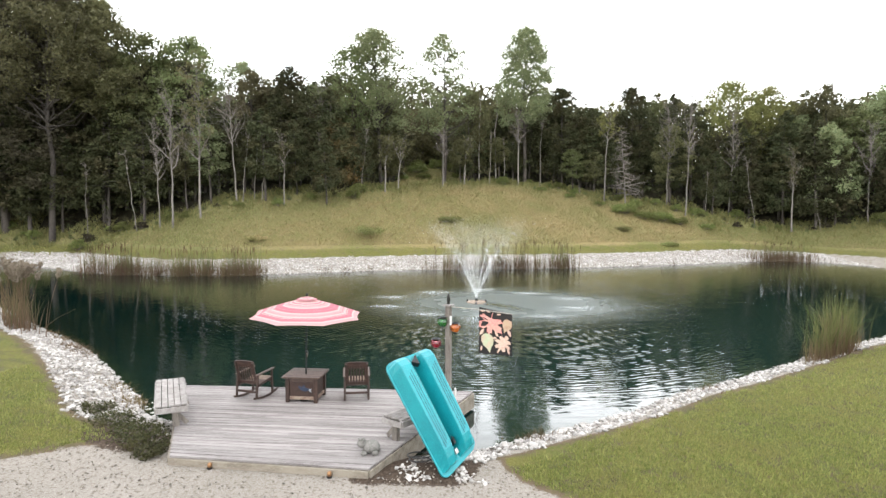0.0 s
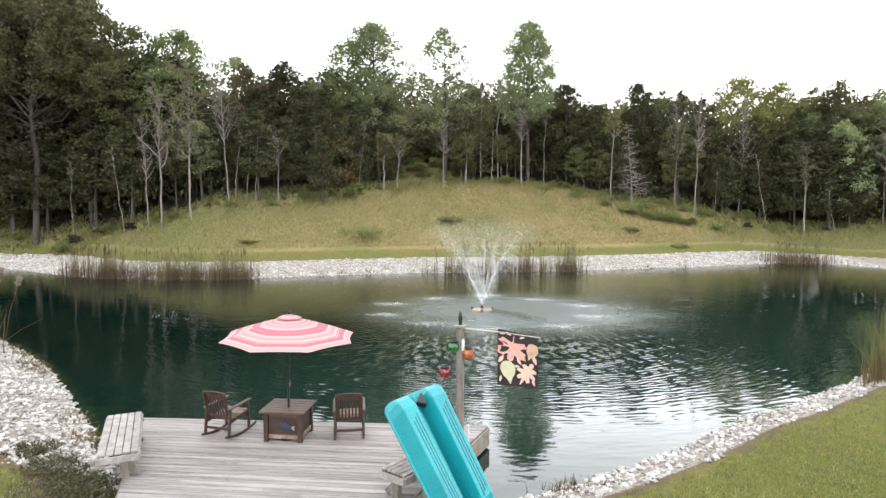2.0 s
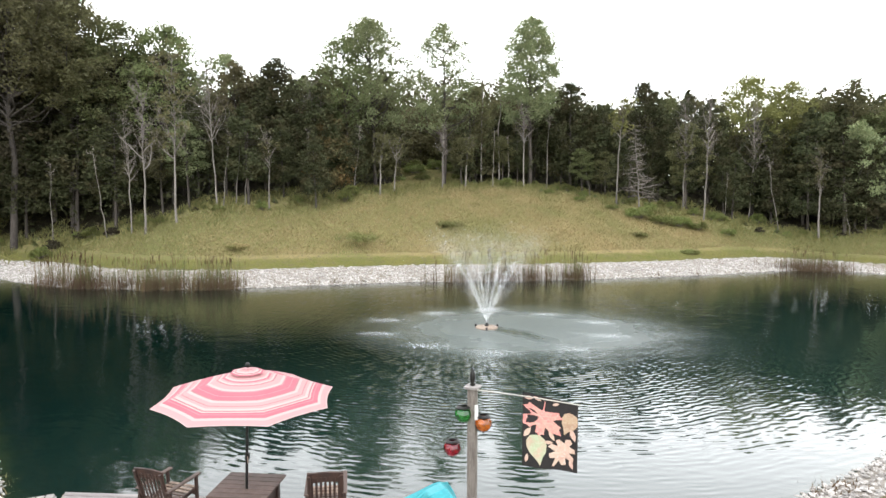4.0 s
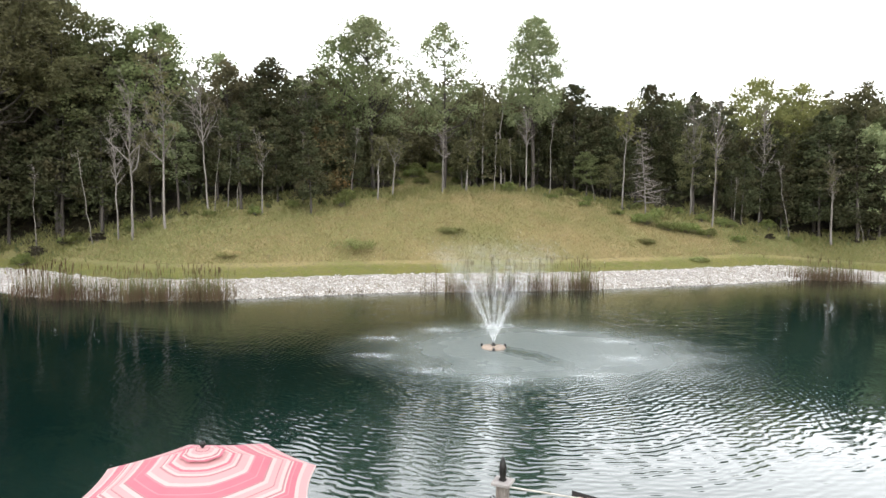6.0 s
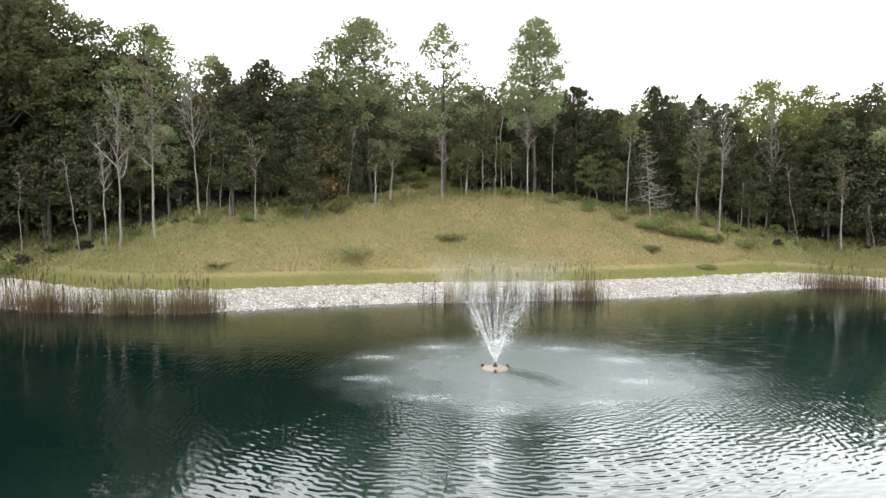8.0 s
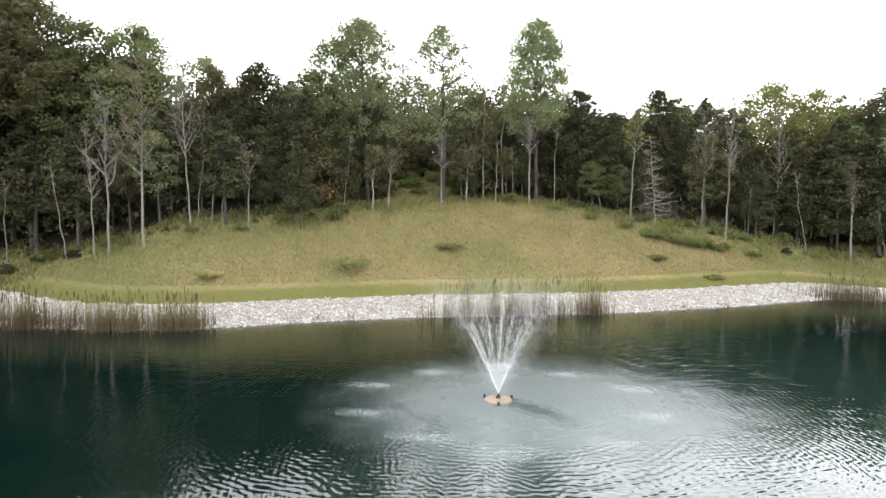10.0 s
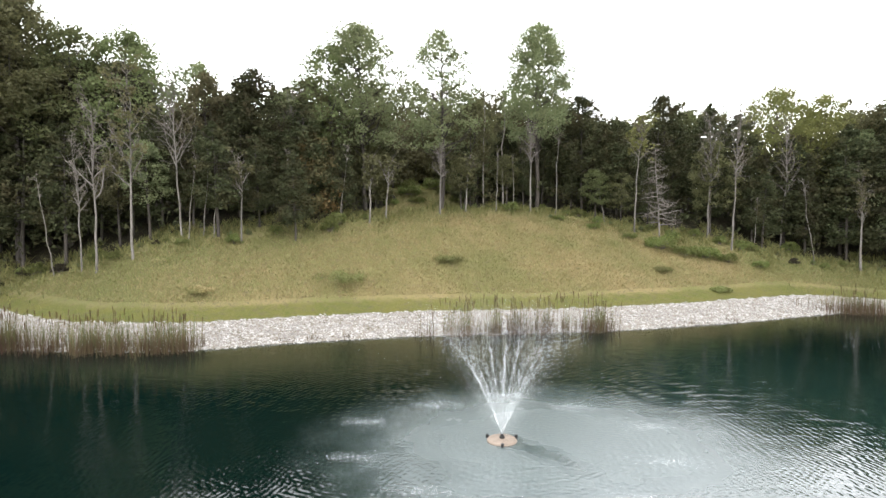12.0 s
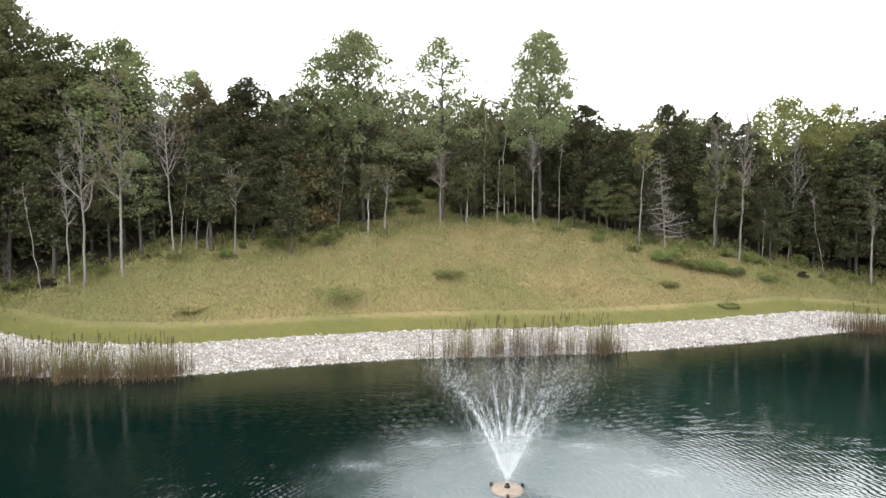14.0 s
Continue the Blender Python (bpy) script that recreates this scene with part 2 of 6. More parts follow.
def ground_material():
    m, n, l, p = nodes_of("ground_grass_gravel_and_earth")

    def zone(name):
        a = n.new("ShaderNodeAttribute")
        a.attribute_name = name
        return a.outputs["Fac"]
    tc = noise_tex(n, l, 0.35, 5, "Object", 0.65)
    mid = noise_tex(n, l, 2.2, 5, "Object", 0.65)
    fine = noise_tex(n, l, 14, 5, "Object", 0.7)
    grit = noise_tex(n, l, 55, 4, "Object", 0.7)
    # mown lawn
    lawn = mix_colors(n, l, stepped(n, l, tc, 0.38, 0.62), (0.068, 0.078, 0.017), (0.098, 0.092, 0.023))
    lawn = mix_colors(n, l, stepped(n, l, mid, 0.48, 0.66), lawn, (0.052, 0.066, 0.014))
    lawn = mix_colors(n, l, stepped(n, l, fine, 0.48, 0.62), lawn, (0.118, 0.108, 0.033))
    lawn = mix_colors(n, l, stepped(n, l, grit, 0.52, 0.66), lawn, (0.150, 0.142, 0.048))
    lawn = mix_colors(n, l, calc(n, l, "MULTIPLY", calc(n, l, "SUBTRACT", 1.0, stepped(n, l, grit, 0.34, 0.47)), 0.75), lawn, (0.030, 0.043, 0.008))
    # tall dry meadow
    broad = noise_tex(n, l, 0.11, 4, "Object", 0.6)
    mead = mix_colors(n, l, stepped(n, l, broad, 0.42, 0.6), (0.195, 0.155, 0.073), (0.13, 0.124, 0.047))
    mead = mix_colors(n, l, stepped(n, l, mid, 0.5, 0.72), mead, (0.182, 0.15, 0.074))
    mead = mix_colors(n, l, stepped(n, l, fine, 0.5, 0.7), mead, (0.112, 0.107, 0.042))
    green = mix_colors(n, l, stepped(n, l, mid, 0.4, 0.65), (0.088, 0.095, 0.034), (0.125, 0.12, 0.05))
    mead = mix_colors(n, l, calc(n, l, "MULTIPLY", zone("lush"), 0.85), mead, green)
    # leaf litter under the trees, near black: the wood's shade is partly in its colour
    shaded_litter = mix_colors(n, l, stepped(n, l, mid, 0.4, 0.65), (0.0189, 0.0151, 0.00972), (0.0243, 0.0259, 0.0108))
    # gravel drive
    grav = mix_colors(n, l, stepped(n, l, tc, 0.35, 0.65), (0.216, 0.194, 0.167), (0.167, 0.149, 0.124))
    grav = mix_colors(n, l, stepped(n, l, grit, 0.42, 0.66), grav, (0.27, 0.254, 0.232))
    grav = mix_colors(n, l, stepped(n, l, fine, 0.52, 0.62), grav, (0.127, 0.108, 0.0864))
    # bare earth between the stones
    bed = mix_colors(n, l, stepped(n, l, fine, 0.4, 0.65), (0.186, 0.164, 0.139), (0.287, 0.27, 0.245))

    def ragged(z, amount=0.35):
        v = calc(n, l, "MULTIPLY_ADD", calc(n, l, "SUBTRACT", fine, 0.5), amount * 1.3, z)
        v = calc(n, l, "MULTIPLY_ADD", calc(n, l, "SUBTRACT", mid, 0.5), amount, v)
        return stepped(n, l, v, 0.42, 0.58)
    col = mix_colors(n, l, ragged(zone("meadow"), 0.5), lawn, mead)
    col = mix_colors(n, l, ragged(zone("woods"), 0.6), col, shaded_litter)
    earth = mix_colors(n, l, stepped(n, l, mid, 0.4, 0.6), (0.10, 0.072, 0.048), (0.075, 0.062, 0.034))
    col = mix_colors(n, l, calc(n, l, "MULTIPLY", ragged(calc(n, l, "ADD", zone("stones"), 0.36), 1.0), calc(n, l, "SUBTRACT", 1.0, zone("far"))), col, earth)
    col = mix_colors(n, l, ragged(zone("stones"), 0.6), col, bed)
    col = mix_colors(n, l, ragged(calc(n, l, "ADD", zone("gravel"), 0.34), 1.1), col, earth)
    col = mix_colors(n, l, ragged(zone("gravel"), 0.9), col, grav)
    soil = mix_colors(n, l, stepped(n, l, fine, 0.4, 0.62), (0.032, 0.022, 0.016), (0.075, 0.055, 0.04))
    col = mix_colors(n, l, ragged(zone("soil"), 0.9), col, soil)
    l.new(col, p.inputs["Base Color"])
    p.inputs["Roughness"].default_value = 0.95
    p.inputs["Specular IOR Level"].default_value = 0.15
    bumped(n, l, p, calc(n, l, "ADD", fine, grit), 0.55, 0.04)
    return m


MAT["ground"] = ground_material()

FX, FY = 0.15, 28.85  # the fountain's place on the pond
RIPPLE = 0.0021  # height of one train of ripples


def water_material():
    m, n, l, p = nodes_of("dark_green_pond_water")
    geo = n.new("ShaderNodeTexCoord")
    sep = n.new("ShaderNodeSeparateXYZ")
    l.new(geo.outputs["Object"], sep.inputs[0])
    dx = calc(n, l, "SUBTRACT", sep.outputs["X"], FX)
    dy = calc(n, l, "SUBTRACT", sep.outputs["Y"], FY)

    def away(px, py, sx=1.0):
        """Metres from a point given from the fountain."""
        a, b = calc(n, l, "MULTIPLY", calc(n, l, "SUBTRACT", dx, px), sx), calc(n, l, "SUBTRACT", dy, py)
        return calc(n, l, "SQRT", calc(n, l, "ADD", calc(n, l, "MULTIPLY", a, a), calc(n, l, "MULTIPLY", b, b)))

    r = away(0, 0)
    warp = noise_tex(n, l, 0.35, 3)
    warp2 = noise_tex(n, l, 1.4, 3)
    patchy = noise_tex(n, l, 0.8, 3, "Object", 0.6, (1.0, 1.6, 1.0))
    swell = noise_tex(n, l, 1.3, 2, "Object", 0.5, (0.8, 1.3, 1.0))
    chop = noise_tex(n, l, 6.0, 3, "Object", 0.5, (0.7, 1.5, 1.0))
    fine = noise_tex(n, l, 7.0, 3, "Object", 0.6)
    # rings run out from the places where the jets fall back, and cross one another
    waves = None
    for px, py, length, weight in ((0.0, 0.0, 0.27, 1.0), (4.8, 1.2, 0.22, 0.55), (-4.2, -2.0, 0.24, 0.55), (1.6, -4.8, 0.19, 0.7), (-2.5, 4.2, 0.21, 0.6)):
        d = calc(n, l, "MULTIPLY_ADD", warp2, 0.12, calc(n, l, "MULTIPLY_ADD", warp, 0.55, away(px, py)))
        w = calc(n, l, "MULTIPLY", calc(n, l, "SINE", calc(n, l, "MULTIPLY", d, 6.2832 / length)), weight)
        waves = w if waves is None else calc(n, l, "ADD", waves, w)
    # the splashed disc is rough, and pale with bubbles and painted sky reflection; a smooth dark wake trails from the
    # float
    reach = calc(n, l, "MULTIPLY_ADD", warp2, 0.9, calc(n, l, "MULTIPLY_ADD", warp, 2.6, away(1.9, 0.0, 0.86)))
    along = calc(n, l, "SUBTRACT", calc(n, l, "MULTIPLY", dx, 0.80), calc(n, l, "MULTIPLY", dy, 0.60))
    across = calc(n, l, "ADD", calc(n, l, "MULTIPLY", dx, 0.60), calc(n, l, "MULTIPLY", dy, 0.80))
    bent = calc(n, l, "ABSOLUTE", calc(n, l, "MULTIPLY_ADD", calc(n, l, "MULTIPLY", along, along), 0.05, calc(n, l, "SUBTRACT", across, 0.15)))
    wake = calc(n, l, "SUBTRACT", 1.0, stepped(n, l, calc(n, l, "MULTIPLY_ADD", warp2, 1.2, bent), 0.45, 1.35))
    wake = calc(n, l, "MULTIPLY", wake, calc(n, l, "MULTIPLY", stepped(n, l, along, -0.6, 0.4), calc(n, l, "SUBTRACT", 1.0, stepped(n, l, along, 1.5, 4.5))))
    inner = calc(n, l, "SUBTRACT", 1.0, stepped(n, l, reach, 4.6, 9.8))
    foam_sheen = calc(n, l, "MULTIPLY", inner, calc(n, l, "MULTIPLY_ADD", wake, -0.5, 1.0))
    # ripples are strongest on the side towards the near right bank
    side = calc(n, l, "DIVIDE", calc(n, l, "SUBTRACT", calc(n, l, "MULTIPLY", dx, 0.90), calc(n, l, "MULTIPLY", dy, 0.43)), calc(n, l, "ADD", r, 0.5))
    toward = stepped(n, l, side, -0.5, 0.4)
    lee = calc(n, l, "MULTIPLY_ADD", toward, 0.95, 0.05)
    fall = calc(n, l, "SUBTRACT", 1.0, stepped(n, l, r, 6.0, 20.0))
    near = calc(n, l, "MULTIPLY", lee, calc(n, l, "SUBTRACT", 1.0, stepped(n, l, calc(n, l, "MULTIPLY_ADD", warp, 3.0, r), 14.0, 28.0)))
    height = calc(n, l, "MULTIPLY", calc(n, l, "MULTIPLY", calc(n, l, "MULTIPLY_ADD", toward, 0.35, 0.65), fall), calc(n, l, "MULTIPLY_ADD", inner, -0.5, 1.0))
    height = calc(n, l, "MULTIPLY", height, calc(n, l, "MULTIPLY_ADD", stepped(n, l, patchy, 0.3, 0.7), 0.6, 0.55))
    h = calc(n, l, "MULTIPLY", waves, calc(n, l, "MULTIPLY", height, RIPPLE))
    back = stepped(n, l, dy, 0.0, 12.0)
    h = calc(n, l, "MULTIPLY_ADD", swell, 0.008, h)
    h = calc(n, l, "MULTIPLY_ADD", chop, calc(n, l, "ADD", calc(n, l, "MULTIPLY_ADD", fall, 0.0008, 0.0009), calc(n, l, "MULTIPLY", back, 0.0032)), h)
    h = calc(n, l, "MULTIPLY_ADD", fine, calc(n, l, "MULTIPLY_ADD", foam_sheen, 0.012, 0.0003), h)
    b = bumped(n, l, p, h, 1.0, 1.0)
    l.new(b.outputs[0], p.inputs["Coat Normal"])
    l.new(calc(n, l, "MAXIMUM", calc(n, l, "MULTIPLY", near, 0.75), calc(n, l, "MULTIPLY", foam_sheen, 0.8)), p.inputs["Coat Weight"])
    p.inputs["Coat IOR"].default_value = 1.42
    at = n.new("ShaderNodeAttribute")
    at.attribute_name = "shallow"
    edge = calc(n, l, "MULTIPLY_ADD", calc(n, l, "SUBTRACT", warp2, 0.5), 0.5, at.outputs["Fac"])
    col = mix_colors(n, l, stepped(n, l, edge, 0.3, 1.0), (0.001, 0.0055, 0.0045), (0.016, 0.024, 0.009))
    col = mix_colors(n, l, calc(n, l, "MULTIPLY", near, 0.6), col, (0.008, 0.026, 0.022))
    # this pale colour holds scattered sky reflection as well as bubbles
    col = mix_colors(n, l, calc(n, l, "MULTIPLY", foam_sheen, 0.88), col, (0.092, 0.116, 0.117))
    l.new(col, p.inputs["Base Color"])
    l.new(calc(n, l, "MULTIPLY_ADD", foam_sheen, 0.3, 0.03), p.inputs["Roughness"])
    l.new(calc(n, l, "MULTIPLY_ADD", foam_sheen, 0.25, 0.03), p.inputs["Coat Roughness"])
    p.inputs["IOR"].default_value = 1.36
    return m


MAT["water"] = water_material()


def spray_material():
    m, n, l, p = nodes_of("white_water_spray")
    p.inputs["Base Color"].default_value = (0.86, 0.89, 0.9, 1)
    p.inputs["Roughness"].default_value = 0.2
    p.inputs["Alpha"].default_value = 0.16
    return m


MAT["spray"] = spray_material()
MAT["mist"] = spray_material()
MAT["mist"].name = "drifting_mist"
MAT["mist"].node_tree.nodes["Principled BSDF"].inputs["Alpha"].default_value = 0.13


# ---- mesh helpers ----
class Geo:
    """Collects vertices and faces of one mesh."""

    def __init__(self):
        self.v, self.q, self.t, self.n = [], [], [], 0

    def add(self, verts, quads=None, tris=None):
        verts = np.asarray(verts, float).reshape(-1, 3)
        if quads is not None and len(quads):
            self.q.append(np.asarray(quads, int) + self.n)
        if tris is not None and len(tris):
            self.t.append(np.asarray(tris, int) + self.n)
        self.v.append(verts)
        self.n += len(verts)
        return self

    def moved(self, m):
        m = np.array(m)
        self.v = [v @ m[:3, :3].T + m[:3, 3] for v in self.v]
        return self

    def mesh(self, name, mat, smooth=False):
        me = bpy.data.meshes.new(name)
        v = np.concatenate(self.v)
        q = np.concatenate(self.q) if self.q else np.zeros((0, 4), int)
        t = np.concatenate(self.t) if self.t else np.zeros((0, 3), int)
        me.vertices.add(len(v))
        me.vertices.foreach_set("co", v.ravel())
        me.loops.add(q.size + t.size)
        me.loops.foreach_set("vertex_index", np.concatenate([q.ravel(), t.ravel()]))
        me.polygons.add(len(q) + len(t))
        me.polygons.foreach_set("loop_start", np.concatenate([np.arange(len(q)) * 4, q.size + np.arange(len(t)) * 3]))
        me.update(calc_edges=True)
        me.validate()
        me.polygons.foreach_set("use_smooth", np.full(len(me.polygons), smooth))
        me.materials.append(mat)
        me.update()
        return me


def part(name, geo, material, parent=None, label="", smooth=False, bevel=0.0):
    """One mesh object, under a thing or a part when a parent is given."""
    ob = new(name, geo if isinstance(geo, bpy.types.Mesh) else geo.mesh(name, MAT[material], smooth))
    ob.parent = parent
    if label:
        tagged(ob, label)
    return ob


def thing(name, label, category, at=None, group="", kind=""):
    ob = new(name)
    ob.empty_display_size = 0.1
    if at is not None:
        ob.matrix_basis = at
    return tagged(ob, label, category, group, kind)


def cham_box(geo, c, size, rot=None, b=0.006):
    """A box with chamfered edges, centred at c."""
    hx, hy, hz = [s / 2 for s in size]
    b = min(b, hx * 0.45, hy * 0.45, hz * 0.45)
    vs, idx = [], {}
    for sx in (-1, 1):
        for sy in (-1, 1):
            for sz in (-1, 1):
                for ax in range(3):
                    p = [sx * (hx - b), sy * (hy - b), sz * (hz - b)]
                    p[ax] = (sx * hx, sy * hy, sz * hz)[ax]
                    idx[(sx, sy, sz, ax)] = len(vs)
                    vs.append(p)
    quads, tris = [], []
    for ax in range(3):
        o1, o2 = [a for a in range(3) if a != ax]
        for s in (-1, 1):
            loop = []
            for a, c2 in ((-1, -1), (1, -1), (1, 1), (-1, 1)):
                k = [0, 0, 0]
                k[ax], k[o1], k[o2] = s, a, c2
                loop.append(idx[(*k, ax)])
            quads.append(loop)
    for ax in range(3):
        o1, o2 = [a for a in range(3) if a != ax]
        for a in (-1, 1):
            for c2 in (-1, 1):
                k0, k1 = [0, 0, 0], [0, 0, 0]
                k0[ax], k1[ax] = -1, 1
                k0[o1] = k1[o1] = a
                k0[o2] = k1[o2] = c2
                quads.append([idx[(*k0, o1)], idx[(*k1, o1)], idx[(*k1, o2)], idx[(*k0, o2)]])
    for sx in (-1, 1):
        for sy in (-1, 1):
            for sz in (-1, 1):
                tris.append([idx[(sx, sy, sz, a)] for a in range(3)])
    v = np.array(vs)
    # make every face look outwards
    quads = [f if np.dot(np.cross(v[f[1]] - v[f[0]], v[f[2]] - v[f[0]]), v[f].mean(0)) > 0 else f[::-1] for f in quads]
    tris = [f if np.dot(np.cross(v[f[1]] - v[f[0]], v[f[2]] - v[f[0]]), v[f].mean(0)) > 0 else f[::-1] for f in tris]
    if rot is not None:
        v = v @ np.array(rot)[:3, :3].T
    return geo.add(v + np.array(c), quads, tris)


def beam(geo, a, b, w, h, up=(0, 0, 1), cham=0.006):
    """A squared timber from a to b, w wide and h deep."""
    a, b = np.array(a, float), np.array(b, float)
    x = (b - a) / np.linalg.norm(b - a)
    up = np.array(up, float)
    y = np.cross(up, x)
    y /= np.linalg.norm(y)
    z = np.cross(x, y)
    return cham_box(geo, (a + b) / 2, (np.linalg.norm(b - a), w, h), np.stack([x, y, z], 1), cham)


def tube(geo, pts, radii, sides=6, cap=True):
    pts = np.asarray(pts, float)
    k = len(pts)
    radii = np.broadcast_to(np.asarray(radii, float), (k,))
    tang = np.gradient(pts, axis=0)
    tang /= np.linalg.norm(tang, axis=1)[:, None] + 1e-9
    ref = np.array((1.0, 0, 0)) if abs(tang[:, 0]).mean() < 0.8 else np.array((0, 1.0, 0))
    u = np.cross(tang, ref)
    u /= np.linalg.norm(u, axis=1)[:, None] + 1e-9
    w = np.cross(tang, u)
    a = np.arange(sides) * 2 * np.pi / sides
    ring = pts[:, None] + radii[:, None, None] * (np.cos(a)[None, :, None] * u[:, None] + np.sin(a)[None, :, None] * w[:, None])
    i, j = np.meshgrid(np.arange(k - 1), np.arange(sides), indexing="ij")
    j2 = (j + 1) % sides
    quads = np.stack([i * sides + j, i * sides + j2, (i + 1) * sides + j2, (i + 1) * sides + j], -1).reshape(-1, 4)
    verts = ring.reshape(-1, 3)
    tris = []
    if cap:
        verts = np.concatenate([verts, pts[:1], pts[-1:]])
        e = k * sides
        for j in range(sides):
            tris.append((e, (j + 1) % sides, j))
            tris.append((e + 1, (k - 1) * sides + j, (k - 1) * sides + (j + 1) % sides))
    return geo.add(verts, quads, tris)


def lathe(geo, profile, sides=24, c=(0, 0, 0), wobble=None):
    """A turned form: profile holds (radius, height) from below to above."""
    k = len(profile)
    a = np.arange(sides) * 2 * np.pi / sides
    verts = []
    for r, z in profile:
        rr = r * (1 + (wobble * np.cos(8 * a) if wobble else 0))
        verts.append(np.stack([rr * np.cos(a), rr * np.sin(a), np.full(sides, z)], 1))
    verts = np.concatenate(verts) + np.array(c)
    i, j = np.meshgrid(np.arange(k - 1), np.arange(sides), indexing="ij")
    j2 = (j + 1) % sides
    quads = np.stack([i * sides + j, i * sides + j2, (i + 1) * sides + j2, (i + 1) * sides + j], -1).reshape(-1, 4)
    return geo.add(verts, quads)


def prism(geo, outline, z0, z1):
    """A flat plate with the outline (counter-clockwise) between two heights."""
    o = np.asarray(outline, float)
    k = len(o)
    verts = np.concatenate([np.c_[o, np.full(k, z0)], np.c_[o, np.full(k, z1)], [[*o.mean(0), z0], [*o.mean(0), z1]]])
    quads = [(i, (i + 1) % k, k + (i + 1) % k, k + i) for i in range(k)]
    tris = [(2 * k, (i + 1) % k, i) for i in range(k)] + [(2 * k + 1, k + i, k + (i + 1) % k) for i in range(k)]
    return geo.add(verts, quads, tris)


# ---- the pond's outline and the lie of the land ----
SHORE = [(-3.0, 9.0), (0.0, 8.75), (1.9, 9.85), (4.1, 11.5), (5.9, 13.2), (7.5, 14.4), (10.5, 16.9), (12.9, 19.0), (16.5, 21.8),
         (24.0, 28.5), (31.0, 38.0), (34.2, 48.0), (33.0, 55.0), (29.0, 58.0), (24.3, 56.2), (19.3, 53.6), (14.6, 51.4),
         (8.0, 48.8), (1.5, 47.3), (-4.5, 45.9), (-8.4, 44.5), (-12.6, 42.8), (-16.3, 41.0), (-21.2, 40.2), (-26.8, 40.4),
         (-31.5, 42.0), (-38.7, 46.0), (-44.0, 46.0), (-46.5, 41.5), (-42.0, 36.5), (-32.5, 31.0), (-23.0, 24.6),
         (-18.3, 20.8), (-13.9, 17.4), (-10.8, 14.4), (-8.4, 11.9), (-6.6, 10.1)]


def closed_curve(pts, per=8):
    p = np.array(pts, float)
    out = []
    for i in range(len(p)):
        a, b, c, d = p[i - 1], p[i], p[(i + 1) % len(p)], p[(i + 2) % len(p)]
        for s in np.arange(per) / per:
            out.append(0.5 * (2 * b + (c - a) * s + (2 * a - 5 * b + 4 * c - d) * s * s + (3 * b - a - 3 * c + d) * s ** 3))
    return np.array(out)


EDGE = closed_curve(SHORE)


def shore_distance(x, y):
    """Metres to the waterline, minus within the pond."""
    x, y = np.asarray(x, float).ravel(), np.asarray(y, float).ravel()
    best = np.full(x.shape, 1e9)
    inside = np.zeros(x.shape, bool)
    for (ax, ay), (bx, by) in zip(EDGE, np.roll(EDGE, -1, 0)):
        dx, dy = bx - ax, by - ay
        s = np.clip(((x - ax) * dx + (y - ay) * dy) / (dx * dx + dy * dy), 0, 1)
        best = np.minimum(best, (x - ax - s * dx) ** 2 + (y - ay - s * dy) ** 2)
        inside ^= ((ay > y) != (by > y)) & (x < (bx - ax) * (y - ay) / (by - ay + 1e-12) + ax)
    return np.where(inside, -1, 1) * np.sqrt(best)


def smooth01(v, lo, hi):
    k = np.clip((v - lo) / (hi - lo), 0, 1)
    return k * k * (3 - 2 * k)


def wobble_2d(x, y):
    return (np.sin(x * 0.31 + 1.3) * np.cos(y * 0.27 + 0.4) + 0.5 * np.sin(x * 0.83 + y * 0.61) + 0.35 * np.cos(x * 1.7 - y * 1.3)) / 1.85


def land(x, y, s=None):
    """Height of the ground over the water."""
    x, y = np.asarray(x, float), np.asarray(y, float)
    s = shore_distance(x, y).reshape(x.shape) if s is None else s
    far = smooth01(y + 0.1 * x, 26, 36)
    left = smooth01(-x, 5.5, 9)
    f = np.interp(s, (-60, -6, 0, 4.8, 6.8, 9, 11.6, 13.7, 17, 19.5, 30, 60, 130, 400), (-4, -2, 0, 0.85, 1.5, 2.75, 4.1, 5.1, 6.6, 7.4, 9.6, 15, 24, 24))
    f = f * (1 - 0.36 * smooth01(x, 24, 36))
    n_right = np.interp(s, (-60, -6, 0, 1.1, 3, 10, 40), (-4, -2.5, 0, 0.30, 0.34, 0.42, 0.5))
    n_left = np.interp(s, (-60, -6, 0, 2.0, 4, 10, 40), (-4, -2.5, 0, 0.55, 0.62, 0.8, 1.2))
    near = n_right * (1 - left) + n_left * left
    drive = smooth01(8.5 - y, 0, 1.5)
    near = np.where(s > 0, near * (1 - drive) + np.minimum(near, 0.28) * drive, near)
    z = near * (1 - far) + f * far
    return z + 0.10 * wobble_2d(x, y) * smooth01(s, 5, 12) * far + 0.02 * wobble_2d(x * 2, y * 2) * smooth01(s, 0.5, 3) * (1 - drive)


def land_at(x, y):
    return float(land(np.array([x]), np.array([y]))[0])


TREELINE = ((-200, -60, -45, -34, -26.5, -19.3, -10.6, -4.6, 4, 13.6, 22.8, 34, 45, 60, 200),
            (56, 52, 52.5, 52.5, 52.8, 55.2, 62.0, 66.4, 69, 67.7, 68.4, 67.2, 63, 60, 60))


def treeline(x):
    return np.interp(x, *TREELINE)


def stone_width(x, y):
    far = smooth01(np.asarray(y) + 0.1 * np.asarray(x), 26, 36)
    left = smooth01(-np.asarray(x), 5.5, 9)
    return far * 4.5 + (1 - far) * (0.98 + 0.62 * left)


